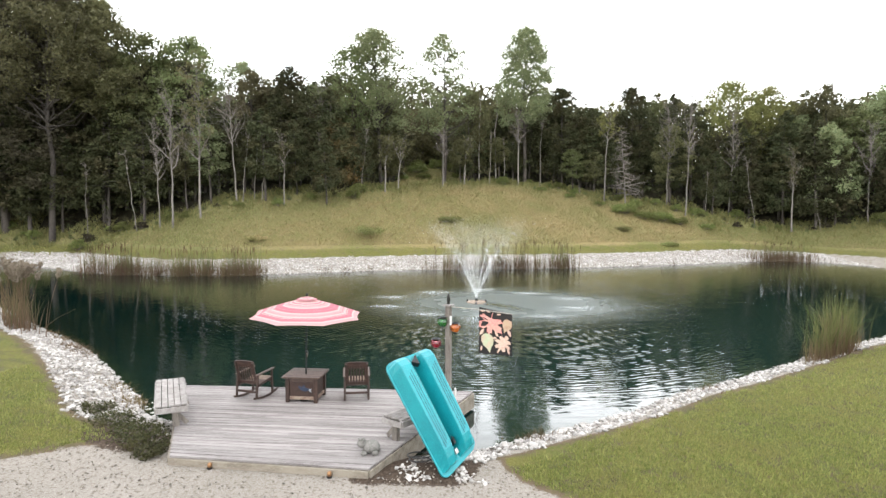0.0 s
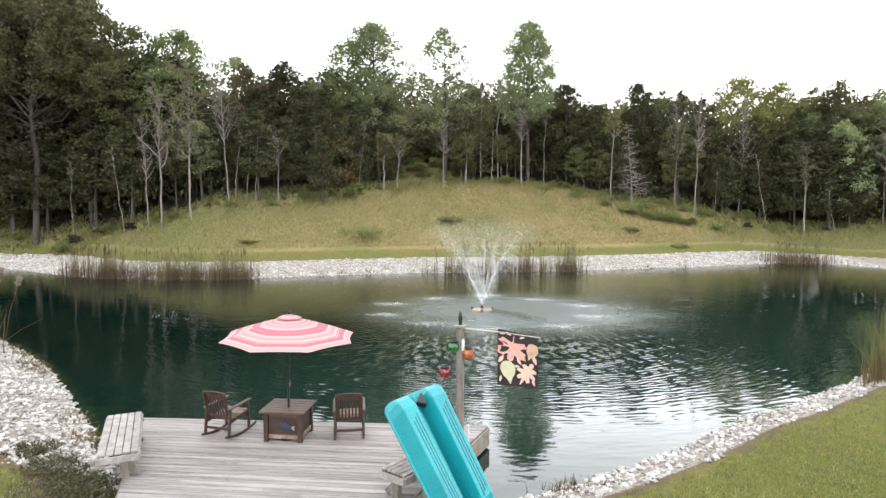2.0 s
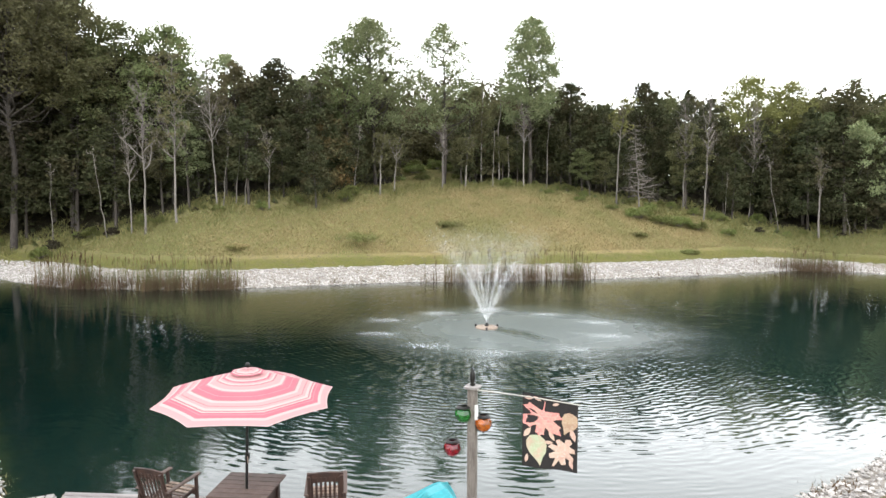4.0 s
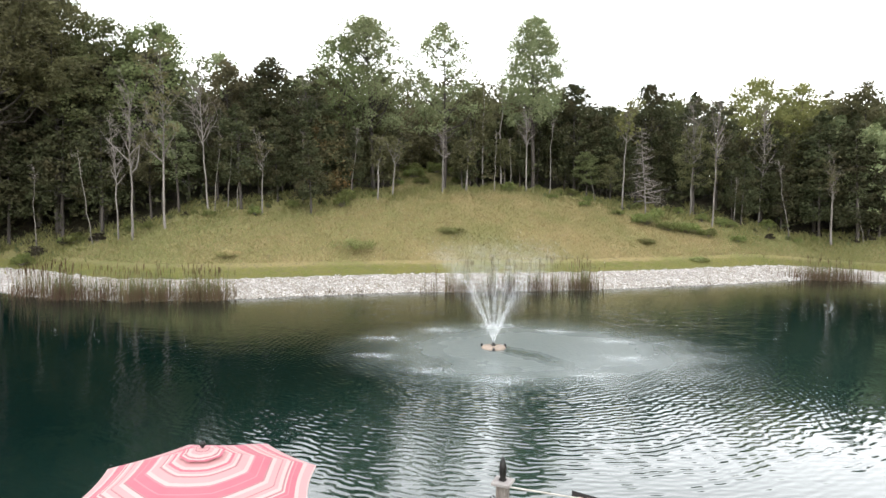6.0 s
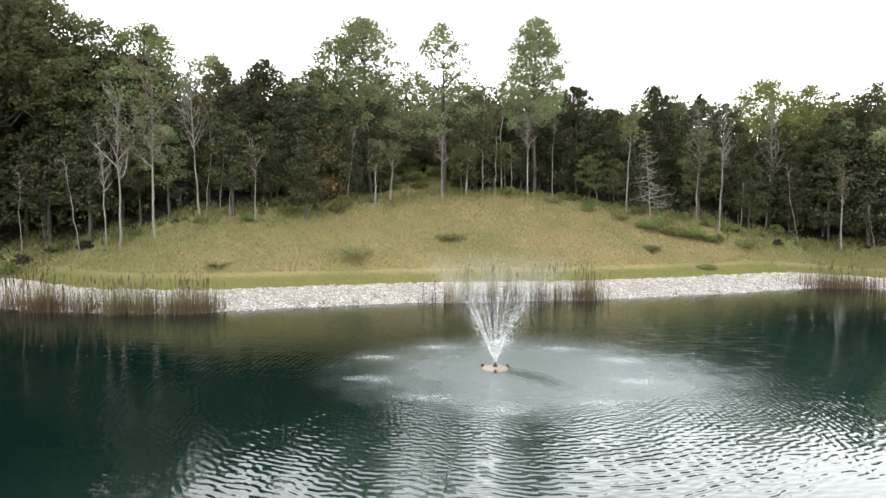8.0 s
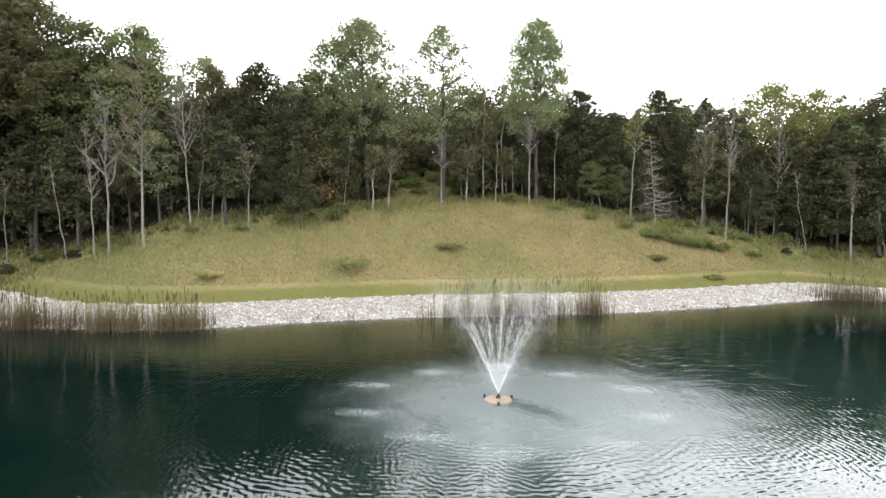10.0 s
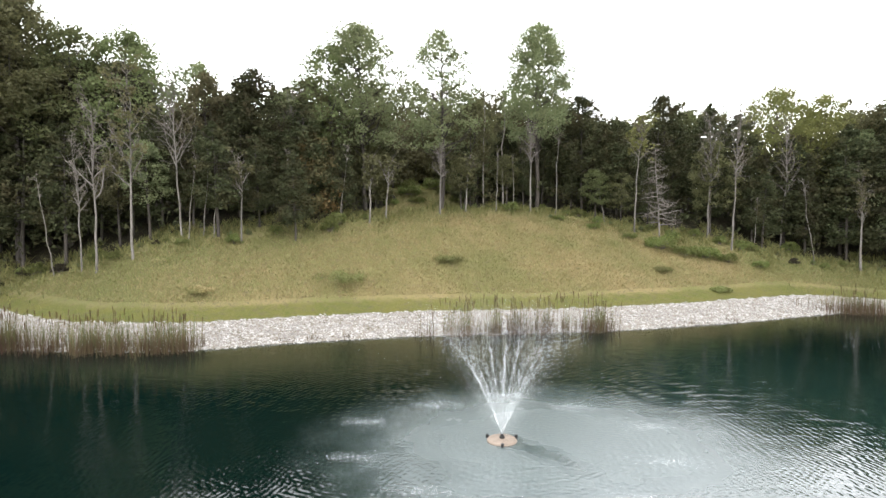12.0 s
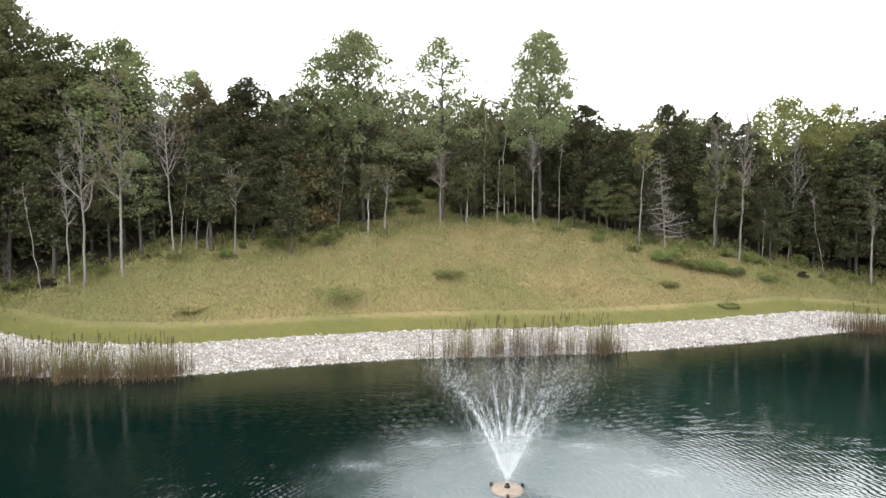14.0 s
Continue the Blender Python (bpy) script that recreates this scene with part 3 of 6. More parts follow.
def gravel_edge(x):
    return np.interp(x, (-14, -9.5, -8, -6.7, -5.6, 0.9, 1.4, 2.1, 5, 14), (6.2, 6.8, 7.15, 7.9, 8.6, 8.3, 7.15, 6.5, 5.0, 3.5))


def stretched(lo, hi, fine_lo, fine_hi, step, mid_step, mid_lo, mid_hi):
    core = np.arange(fine_lo, fine_hi, step)
    left = np.arange(mid_lo, fine_lo, mid_step)
    right = np.arange(fine_hi, mid_hi, mid_step)
    out_l = mid_lo - np.cumsum(1.5 * 1.35 ** np.arange(40))
    out_r = mid_hi + np.cumsum(1.5 * 1.35 ** np.arange(40))
    return np.concatenate([out_l[out_l > lo][::-1], left, core, right, out_r[out_r < hi]])


def lane_weight(x, y):
    """1 along the mown ride that climbs through the wood."""
    off = np.abs(x - (2.1 - 0.121 * (y + 3.14) + 0.7 * np.sin(y * 0.45)))
    return (1 - smooth01(off, 2.4, 4.0)) * smooth01(y, 60, 66) * (1 - smooth01(y, 84, 88))


def lushness(x, y):
    """How green the meadow is: most at both ends of the hill and towards the trees."""
    return np.clip(smooth01(-x, 10, 27) + smooth01(x, 22, 36) + 0.6 * smooth01(y - treeline(x), -3.5, 0.5), 0, 1) * (0.75 + 0.25 * wobble_2d(x, y))


def build_ground():
    xs = stretched(-2500, 2500, -13, 15, 0.22, 0.7, -62, 62)
    ys = stretched(-2500, 2500, 4, 17, 0.22, 0.7, -14, 92)
    X, Y = np.meshgrid(xs, ys, indexing="ij")
    x, y = X.ravel(), Y.ravel()
    s = shore_distance(x, y)
    z = land(x, y, s)
    nx, ny = len(xs), len(ys)
    i, j = np.meshgrid(np.arange(nx - 1), np.arange(ny - 1), indexing="ij")
    quads = np.stack([i * ny + j, (i + 1) * ny + j, (i + 1) * ny + j + 1, i * ny + j + 1], -1).reshape(-1, 4)
    g = Geo().add(np.stack([x, y, z], 1), quads)
    me = g.mesh("ground", MAT["ground"], True)
    far = smooth01(y + 0.1 * x, 26, 36)
    width = stone_width(x, y)
    zones = {
        "meadow": np.maximum(smooth01(s, 4.6, 8.4), 0.44 * smooth01(s, 3.8, 4.4)) * far * (1 - 0.8 * lane_weight(x, y)),
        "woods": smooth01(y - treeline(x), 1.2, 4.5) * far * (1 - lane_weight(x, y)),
        "far": far,
        "lush": lushness(x, y) * far,
        "stones": (1 - smooth01(s, width - 0.35, width + 0.35)),
        "gravel": smooth01(gravel_edge(x) - y, -0.35, 0.35) * smooth01(y, -6, -2) * (1 - smooth01(np.abs(x), 16, 20)),
    }
    zones["soil"] = smooth01(x, -1.9, -1.2) * (1 - smooth01(x - 0.35 * (y - 7.2), 0.35, 1.0)) * smooth01(y, 6.55, 6.95) * (1 - smooth01(y, 8.8, 9.4))
    zones["soil"] = np.maximum(zones["soil"], (1 - smooth01(np.hypot((x + 6.2) / 1.5, (y - 8.5) / 1.1), 0.6, 1.0)) * 0.8)
    for name, values in zones.items():
        at = me.attributes.new(name, "FLOAT", "POINT")
        at.data.foreach_set("value", values)
    ob = new("ground", me)
    return tagged(ob, "mown lawn, meadow hill, gravel drive and woodland floor", "ground", kind="structure")


build_ground()


def build_water():
    xs, ys = np.arange(-50, 38, 0.8), np.arange(7.6, 62, 0.8)
    X, Y = np.meshgrid(xs, ys, indexing="ij")
    x, y = X.ravel(), Y.ravel()
    nx, ny = len(xs), len(ys)
    i, j = np.meshgrid(np.arange(nx - 1), np.arange(ny - 1), indexing="ij")
    quads = np.stack([i * ny + j, (i + 1) * ny + j, (i + 1) * ny + j + 1, i * ny + j + 1], -1).reshape(-1, 4)
    s = shore_distance(x, y)
    keep = (s[quads].min(1) < 0.9)
    g = Geo().add(np.stack([x, y, np.zeros_like(x)], 1), quads[keep])
    me = g.mesh("pond_water", MAT["water"], True)
    at = me.attributes.new("shallow", "FLOAT", "POINT")
    at.data.foreach_set("value", smooth01(s, -0.9, 0.2))
    return tagged(new("water", me), "dark green rippled pond water", "water", kind="structure")


build_water()


# ---- trees ----
rng = np.random.default_rng(7)


def leaves(geo, centres, size, spread, per, droop=0.3, flat=0.6):
    """Small folded leaf sprays scattered round each centre."""
    c = np.repeat(np.asarray(centres, float), per, 0)
    k = len(c)
    spread = np.repeat(np.broadcast_to(np.asarray(spread, float), (len(centres),)), per)
    off = rng.normal(size=(k, 3))
    off /= np.linalg.norm(off, axis=1)[:, None] + 1e-9
    off *= (rng.random(k) ** 0.45 * spread)[:, None]
    off[:, 2] *= 0.7
    p = c + off
    u = rng.normal(size=(k, 3)) * np.array([1, 1, flat])
    u[:, 2] -= droop
    u /= np.linalg.norm(u, axis=1)[:, None]
    w = np.cross(u, rng.normal(size=(k, 3)))
    w /= np.linalg.norm(w, axis=1)[:, None] + 1e-9
    sz = (size * rng.uniform(0.6, 1.35, k))[:, None]
    a, b = p - u * sz * 0.5, p + u * sz * 0.5
    verts = np.stack([a - w * sz * 0.34, a + w * sz * 0.34, b], 1).reshape(-1, 3)
    return geo.add(verts, None, np.arange(k * 3).reshape(-1, 3))


def limb(geo, start, direction, length, radius, steps=4, bend=0.25, sides=5, lift=0.0):
    p, d = np.array(start, float), np.array(direction, float)
    d /= np.linalg.norm(d)
    pts = [p.copy()]
    for i in range(steps):
        d = d + rng.normal(size=3) * bend / steps * 1.6 + np.array([0, 0, lift / steps])
        d /= np.linalg.norm(d)
        p = p + d * length / steps
        pts.append(p.copy())
    pts = np.array(pts)
    tube(geo, pts, np.linspace(radius, max(radius * 0.25, 0.008), len(pts)), sides, False)
    return pts


def trunk_line(height, lean=0.03, steps=7, wave=0.05):
    z = np.linspace(0, height, steps)
    off = np.cumsum(rng.normal(size=(steps, 2)) * wave * height / steps, 0)
    off -= off[0]
    l = rng.normal(size=2) * lean
    return np.c_[off[:, 0] + l[0] * z, off[:, 1] + l[1] * z, z]


def broadleaf(height, radius, base=0.25, leaf="oak_leaf", bark="bark", clumps=90, per=42, size=0.34, sparse=0.0, r0=None, shape=1.0, lean=0.012):
    """Meshes of a broad-leaved tree: trunk with limbs, and a crown of leaf clumps."""
    g, f = Geo(), Geo()
    line = trunk_line(height * 0.92, lean)
    r0 = r0 or height * 0.0125
    tube(g, line - np.array([0, 0, 0.25]), np.linspace(r0, r0 * 0.18, len(line)), 7, False)
    puff = 0.28 + radius * 0.145
    lobes = rng.uniform(0.7, 1.15, 9)
    k = rng.random(clumps) ** 0.9
    a = rng.random(clumps) * 6.283
    profile = np.clip(1 - (np.abs(k - 0.38) / 0.62) ** 2.2, 0.0, 1) ** 0.6
    reach = (radius - puff * 0.5) * profile * lobes[(a / 6.2832 * 9).astype(int) % 9] * rng.random(clumps) ** 0.42 * shape
    z = height * base + (height * (1 - base) - puff * 0.75) * k
    tx, ty = np.interp(z, line[:, 2], line[:, 0]), np.interp(z, line[:, 2], line[:, 1])
    cent = np.c_[tx + np.cos(a) * reach, ty + np.sin(a) * reach, z + rng.normal(size=clumps) * 0.15]
    for i in rng.choice(clumps, max(8, clumps // 5), False):
        zb = max(height * base * 0.8, cent[i, 2] - reach[i] * rng.uniform(0.5, 1.0))
        root = np.array([np.interp(zb, line[:, 2], line[:, m]) for m in range(3)])
        mid = (root + cent[i]) / 2 + rng.normal(size=3) * 0.12 * reach[i] - (0, 0, 0.08 * reach[i])
        tube(g, [root, mid, cent[i]], (r0 * 0.34, r0 * 0.2, 0.012), 4, False)
    if sparse:
        cent = cent[rng.random(len(cent)) > sparse]
    leaves(f, cent, size, puff * rng.uniform(0.6, 1.25, len(cent)), per)
    return g.mesh("trunk", MAT[bark], True), f.mesh("crown", MAT[leaf])


def cedar(height, radius, leaf="cedar_leaf", base=0.08, per=44, tiers=26, size=0.25, bark="bark"):
    g, f = Geo(), Geo()
    line = trunk_line(height, 0.02, 6, 0.02)
    tube(g, line - np.array([0, 0, 0.25]), np.linspace(height * 0.013, 0.015, len(line)), 6, False)
    cent, spread = [], []
    for i in range(tiers):
        k = i / (tiers - 1)
        h = base + (0.99 - base) * k
        at = np.array([np.interp(h * height, line[:, 2], line[:, m]) for m in range(3)])
        reach = radius * (1 - k) ** 0.5 * (0.6 + 0.4 * min(1, k * 6 + 0.3)) * rng.uniform(0.8, 1.12) + 0.28
        for j in range(max(3, int(5 * (1 - k) + 3))):
            a = rng.random() * 6.283
            rr = reach * rng.uniform(0.45, 1.1)
            tip = at + np.array([np.cos(a) * rr, np.sin(a) * rr, rng.normal() * 0.2 - rr * 0.08])
            if j % 2 == 0:
                tube(g, np.stack([at, (at + tip) / 2 + [0, 0, 0.08], tip]), (0.035, 0.02, 0.008), 3, False)
            cent.append(at + (tip - at) * 0.8)
            spread.append(0.28 + 0.30 * reach)
    leaves(f, np.array(cent), size, np.array(spread) * 0.75, per, 0.1, 0.9)
    return g.mesh("trunk", MAT[bark], True), f.mesh("crown", MAT[leaf])


def bare_tree(height, spread, bark="pale_bark", fork=0.35, n=16, leaf="", cone=False, r0=0.11):
    """A leafless tree: stem, limbs and twigs, with a few leaves where leaf is given."""
    g, tw, f = Geo(), Geo(), Geo()
    line = trunk_line(height * 0.95, 0.035, 9, 0.06)
    tube(g, line - np.array([0, 0, 0.25]), np.linspace(r0, 0.02, len(line)), 6, False)
    tips = []
    for i in range(n):
        h = fork + (0.97 - fork) * (i + rng.random()) / n
        at = np.array([np.interp(h * height, line[:, 2], line[:, m]) for m in range(3)])
        a = i * 2.4 + rng.normal() * 0.5
        k = (h - fork) / (1 - fork)
        length = spread * ((1 - k) ** 0.8 + 0.12) * rng.uniform(0.7, 1.1) if cone else spread * rng.uniform(0.5, 1.15) * (1.1 - 0.55 * k)
        pts = limb(g, at, (np.cos(a), np.sin(a), 0.05 if cone else rng.uniform(0.7, 1.6)), length, 0.05 * (1.1 - k) + 0.012, 5, 0.5, 4, 0.0 if cone else 0.5)
        for j in range(7):
            q = pts[1 + j % (len(pts) - 1)]
            d = (pts[-1] - pts[0]) / (np.linalg.norm(pts[-1] - pts[0]) + 1e-9) + rng.normal(size=3) * 0.75
            t = limb(tw, q, d, length * rng.uniform(0.25, 0.6), 0.02, 3, 0.6, 3, 0.2)
            tips.append(t[-1])
            for _ in range(2):
                limb(tw, t[rng.integers(1, 4)], d + rng.normal(size=3) * 0.8, length * 0.25, 0.013, 2, 0.5, 3)
    out = [g.mesh("trunk", MAT[bark], True), tw.mesh("twig_spray", MAT["twig"], True)]
    if leaf:
        tips = np.array(tips)
        leaves(f, tips[rng.random(len(tips)) < 0.5], 0.26, 0.45, 14)
        out.append(f.mesh("crown", MAT[leaf]))
    return out


def plant(name, meshes, x, y, label, category="tree", turn=None, scale=1.0, group="", sink=0.0):
    turn = rng.random() * 360 if turn is None else turn
    m = pose(x, y, land_at(x, y) - sink, 0, 0, turn) @ Matrix.Scale(scale, 4)
    ob = thing(name, label, category, m, group)
    for me in meshes:
        base = me.name.split(".")[0]
        ob2 = part(base, me, None, ob)
        if base != "trunk":
            tagged(ob2, kind="stuff")
    return ob


# ---- the wood on the hill ----
def clear_lane(x, y, half=1.7):
    """True on the grassy ride that climbs through the wood."""
    return abs(x - (2.1 - 0.121 * (y + 3.14) + 0.7 * np.sin(y * 0.45))) < half + 1.0 and 55 < y < 84


SKYLINE = ((-200, -60, -44, -38, -33, -28, -21, -15, -9, -5, 0, 5, 9, 14, 18, 23, 27, 31, 36, 60, 200),
           (28, 28, 25.5, 24.4, 20.8, 21.6, 21.2, 20.8, 17.4, 17.6, 18.5, 19.4, 18.8, 17.4, 18.8, 19.2, 18.8, 19.6, 19.2, 18.8, 18.5))

OAKS = [broadleaf(13, 3.3, b, "oak_leaf", clumps=135, per=64, size=0.22) for b in (0.30, 0.42, 0.36)]
OAKS += [broadleaf(13, 3.0, 0.34, "green_leaf", clumps=126, per=64, size=0.22)]
OAKS += [broadleaf(13, 3.2, 0.38, "pale_leaf", clumps=112, per=56, size=0.22)]
OAKS += [broadleaf(13, 3.4, 0.44, "brown_leaf", clumps=110, per=60, size=0.22)]
CEDARS = [cedar(12, 2.5, base=0.24), cedar(12, 2.2, base=0.18), cedar(12, 2.8, base=0.30)]

# trees that stand out: kind, x, y, height of the top over the water, crown radius
def top_tree(kind, x, y, top, radius, label, leaf="oak_leaf", **more):
    h = top - land_at(x, y)
    if kind == "broad":
        meshes = broadleaf(h, radius, leaf=leaf, **more)
        return plant("broadleaf_tree", meshes, x, y, label)
    if kind == "cedar":
        return plant("cedar_tree", cedar(h, radius, leaf, **more), x, y, label)
    return plant("bare_tree", bare_tree(h, radius, leaf=leaf, **more), x, y, label)


DARK = "tall dense dark oak at the edge of the wood"
top_tree("broad", -47.5, 54.0, 31.0, 7.0, DARK, "brown_leaf", clumps=340, per=75, size=0.30, base=0.16)
top_tree("broad", -50.5, 63.0, 33.0, 7.0, DARK, "brown_leaf", clumps=330, per=80, size=0.32, base=0.16)
top_tree("broad", -44.5, 60.0, 30.0, 6.0, DARK, "brown_leaf", clumps=290, per=80, size=0.3, base=0.16)
# high crowns in lighter olive leaves stand in for lit tops above shade
top_tree("broad", -42.3, 53.6, 27.8, 6.4, DARK, "oak_leaf", clumps=330, per=72, size=0.26, base=0.52)
top_tree("broad", -38.6, 56.5, 26.2, 5.4, DARK, "oak_leaf", clumps=286, per=66, size=0.26, base=0.5)
top_tree("broad", -35.6, 58.5, 24.0, 4.6, "tall oak with fresh green leaves", "green_leaf", clumps=218, per=60, size=0.25)
top_tree("broad", -32.2, 60.5, 23.9, 5.6, "tall round-headed tree with fresh green leaves", "green_leaf", clumps=252, per=60, size=0.25, base=0.3)
top_tree("broad", -28.0, 66.0, 22.4, 4.0, "slim tree with pale green leaves", "pale_leaf", clumps=151, per=50, size=0.25, base=0.3)
top_tree("broad", -24.3, 64.0, 18.6, 3.3, "tree with brownish thinning leaves", "brown_leaf", clumps=117, per=40, size=0.25, base=0.3)
top_tree("broad", -20.8, 61.5, 20.3, 3.5, "tall full dark green cedar on the hill", "cedar_leaf", clumps=200, per=52, size=0.25, base=0.05)
top_tree("broad", -24.8, 61.0, 20.0, 3.4, "olive-leaved tree on the hill", "olive_leaf", clumps=140, per=50, size=0.25, base=0.15)
top_tree("broad", -17.3, 65.5, 20.6, 3.3, "olive-leaved tree on the hill", "oak_leaf", clumps=140, per=50, size=0.25, base=0.15)
top_tree("broad", -1.6, 73.5, 20.0, 3.0, "dark leafy tree behind slender stems", "oak_leaf", clumps=140, per=50, size=0.25, base=0.1)
top_tree("cedar", -15.6, 62.6, 14.8, 2.9, "cedar with rusty needles at the wood's edge", "rust_leaf", tiers=28)
top_tree("broad", -11.9, 67.0, 26.0, 5.3, "tall thin-crowned tree with pale green leaves", "pale_leaf", clumps=430, per=56, size=0.21, base=0.34, sparse=0.08)
top_tree("broad", -14.9, 66.0, 23.7, 4.2, "thin-crowned tree with green leaves", "green_leaf", clumps=150, per=40, size=0.25, base=0.4, sparse=0.1)
top_tree("cedar", -11.2, 68.5, 20.2, 2.4, "dark cedar beside the grassy ride", tiers=30)
top_tree("broad", -4.7, 68.5, 25.4, 4.1, "tall thin-crowned tree with sparse pale leaves", "pale_leaf", clumps=260, per=50, size=0.21, base=0.34, sparse=0.15)
top_tree("broad", -2.0, 70.5, 18.8, 2.8, "slender tree with sparse leaves", "oak_leaf", clumps=101, per=36, size=0.25, base=0.3, sparse=0.15)
top_tree("broad", 4.9, 72.0, 27.1, 4.3, "tallest tree with a full upright green crown", "pale_leaf", clumps=400, per=62, size=0.21, base=0.36)
top_tree("broad", 9.4, 72.0, 19.8, 3.5, "dark green cedar on the hilltop", "cedar_leaf", clumps=210, per=54, size=0.22, base=0.12)
top_tree("broad", 12.8, 71.5, 17.4, 3.2, "broad dark cedar on the hilltop", "cedar_leaf", clumps=190, per=54, size=0.22, base=0.12)
top_tree("broad", 18.4, 75.0, 20.4, 3.4, "tall dark cedar behind bare trees", "cedar_leaf", clumps=220, per=54, size=0.22, base=0.1)
top_tree("broad", 31.0, 77.0, 21.4, 6.2, "round-headed tree with bright yellow-green leaves", "yellow_leaf", clumps=252, per=58, size=0.25, base=0.2)
top_tree("broad", 36.0, 77.0, 20.6, 5.4, "round-headed tree with yellow-green leaves", "yellow_leaf", clumps=218, per=58, size=0.25, base=0.2)
top_tree("broad", 40.5, 74.0, 20.0, 5.2, "broad tree with dull green leaves", "oak_leaf", clumps=218, per=56, size=0.25, base=0.12)
top_tree("broad", 46.5, 72.0, 19.8, 5.3, "broad tree with pale green leaves", "pale_leaf", clumps=202, per=50, size=0.25, base=0.12)
top_tree("broad", 38.3, 68.6, 14.5, 3.1, "small oak with grey-green leaves at the wood's edge", "pale_leaf", clumps=117, per=50, size=0.25, base=0.1)

for x, y, top, r in ((-10.2, 87.0, 19.9, 4.4), (-14.6, 88.0, 21.0, 4.2), (-5.6, 86.0, 20.5, 3.6), (-1.5, 85.0, 20.8, 3.4), (3.0, 84.0, 20.6, 3.2)):
    top_tree("broad", x, y, top, r, "green tree closing the grassy ride", "olive_leaf", clumps=190, per=50, size=0.3, base=0.02)

BARE = "leafless pale tree at the edge of the wood"
top_tree("bare", -28.8, 51.6, 15.6, 2.6, BARE, "", r0=0.105, fork=0.42)
top_tree("bare", -30.6, 52.6, 13.6, 1.4, BARE, "", r0=0.075, fork=0.4)
top_tree("bare", -26.4, 52.3, 18.0, 2.6, "pale thin tree bearing few leaves", "olive_leaf", r0=0.112, fork=0.36)
top_tree("bare", -24.0, 55.0, 17.6, 2.6, BARE, "", r0=0.090, fork=0.45, n=18)
top_tree("bare", -19.4, 55.3, 11.5, 2.0, "pale stem with few leafy twigs at the wood's edge", "oak_leaf", r0=0.083, fork=0.55, n=7)
top_tree("bare", -18.0, 63.5, 19.0, 2.4, "grey leafless tree among cedars", "", r0=0.090, fork=0.4)
top_tree("bare", -10.6, 62.2, 12.5, 1.2, BARE, "oak_leaf", r0=0.098, fork=0.5)
top_tree("bare", -9.4, 63.6, 12.0, 2.0, "pale stem with few leafy twigs at the wood's edge", "oak_leaf", r0=0.090, fork=0.55, n=7)
top_tree("bare", -4.7, 66.6, 14.0, 1.4, BARE, "", r0=0.098, fork=0.5)
top_tree("bare", -2.3, 68.0, 12.5, 2.0, "pale stem with few leafy twigs at the wood's edge", "oak_leaf", r0=0.112, fork=0.55, n=7)
top_tree("bare", -0.6, 70.5, 23.2, 1.1, "dead snag rising over the wood", "", r0=0.090, fork=0.75, n=6)
top_tree("bare", 1.4, 71.0, 21.8, 1.0, "dead snag rising over the wood", "", r0=0.090, fork=0.75, n=6)
top_tree("bare", 4.0, 68.8, 16.5, 1.6, BARE, "", r0=0.090, fork=0.5)
top_tree("bare", 13.7, 67.9, 16.9, 1.7, "slim pale birch with few leaves", "yellow_leaf", r0=0.090, fork=0.6, n=12)
top_tree("bare", 16.2, 68.3, 14.7, 1.9, "dead grey conifer with bare twigs", "", r0=0.083, fork=0.12, n=44, cone=True)
top_tree("bare", 21.4, 70.5, 17.4, 2.6, BARE, "", r0=0.090, fork=0.4, n=18)
top_tree("bare", 23.0, 68.6, 18.6, 2.0, BARE, "", r0=0.098, fork=0.42, n=18)
top_tree("bare", 28.8, 71.5, 16.8, 2.4, "grey leafless tree in front of green crowns", "", r0=0.075, fork=0.4, n=18)
top_tree("bare", 34.3, 67.6, 11.0, 2.2, "pale forked tree leaning at the wood's edge", "oak_leaf", r0=0.120, fork=0.45, n=8)
top_tree("bare", 42.0, 67.0, 14.5, 2.2, BARE, "", r0=0.090, fork=0.4, n=16)

slim = [bare_tree(9, 0.8, "pale_bark", 0.72, 5, "", r0=0.055) for _ in range(3)]
slim_masters = []
for i, x in enumerate((-38.5, -33.4, -23.2, -22.4, -21.6, -16.9, -13.2, 0.6, 2.4, 6.5, 11.2, 25.5, 31.0, 37.0)):
    y = float(treeline(x)) + 0.4 + rng.random() * 1.4
    m = pose(x, y, land_at(x, y) - 0.1, rng.normal() * 3, rng.normal() * 3, rng.random() * 360) @ Matrix.Scale(rng.uniform(0.7, 1.2), 4)
    if len(slim_masters) < 3:
        slim_masters.append(plant("slender_tree", slim[i], x, y, "slender pale bare stem at the wood's edge", group="slender stems along the wood"))
        slim_masters[-1].matrix_basis = m
    else:
        copy_thing(slim_masters[i % 3], m)

made = {}


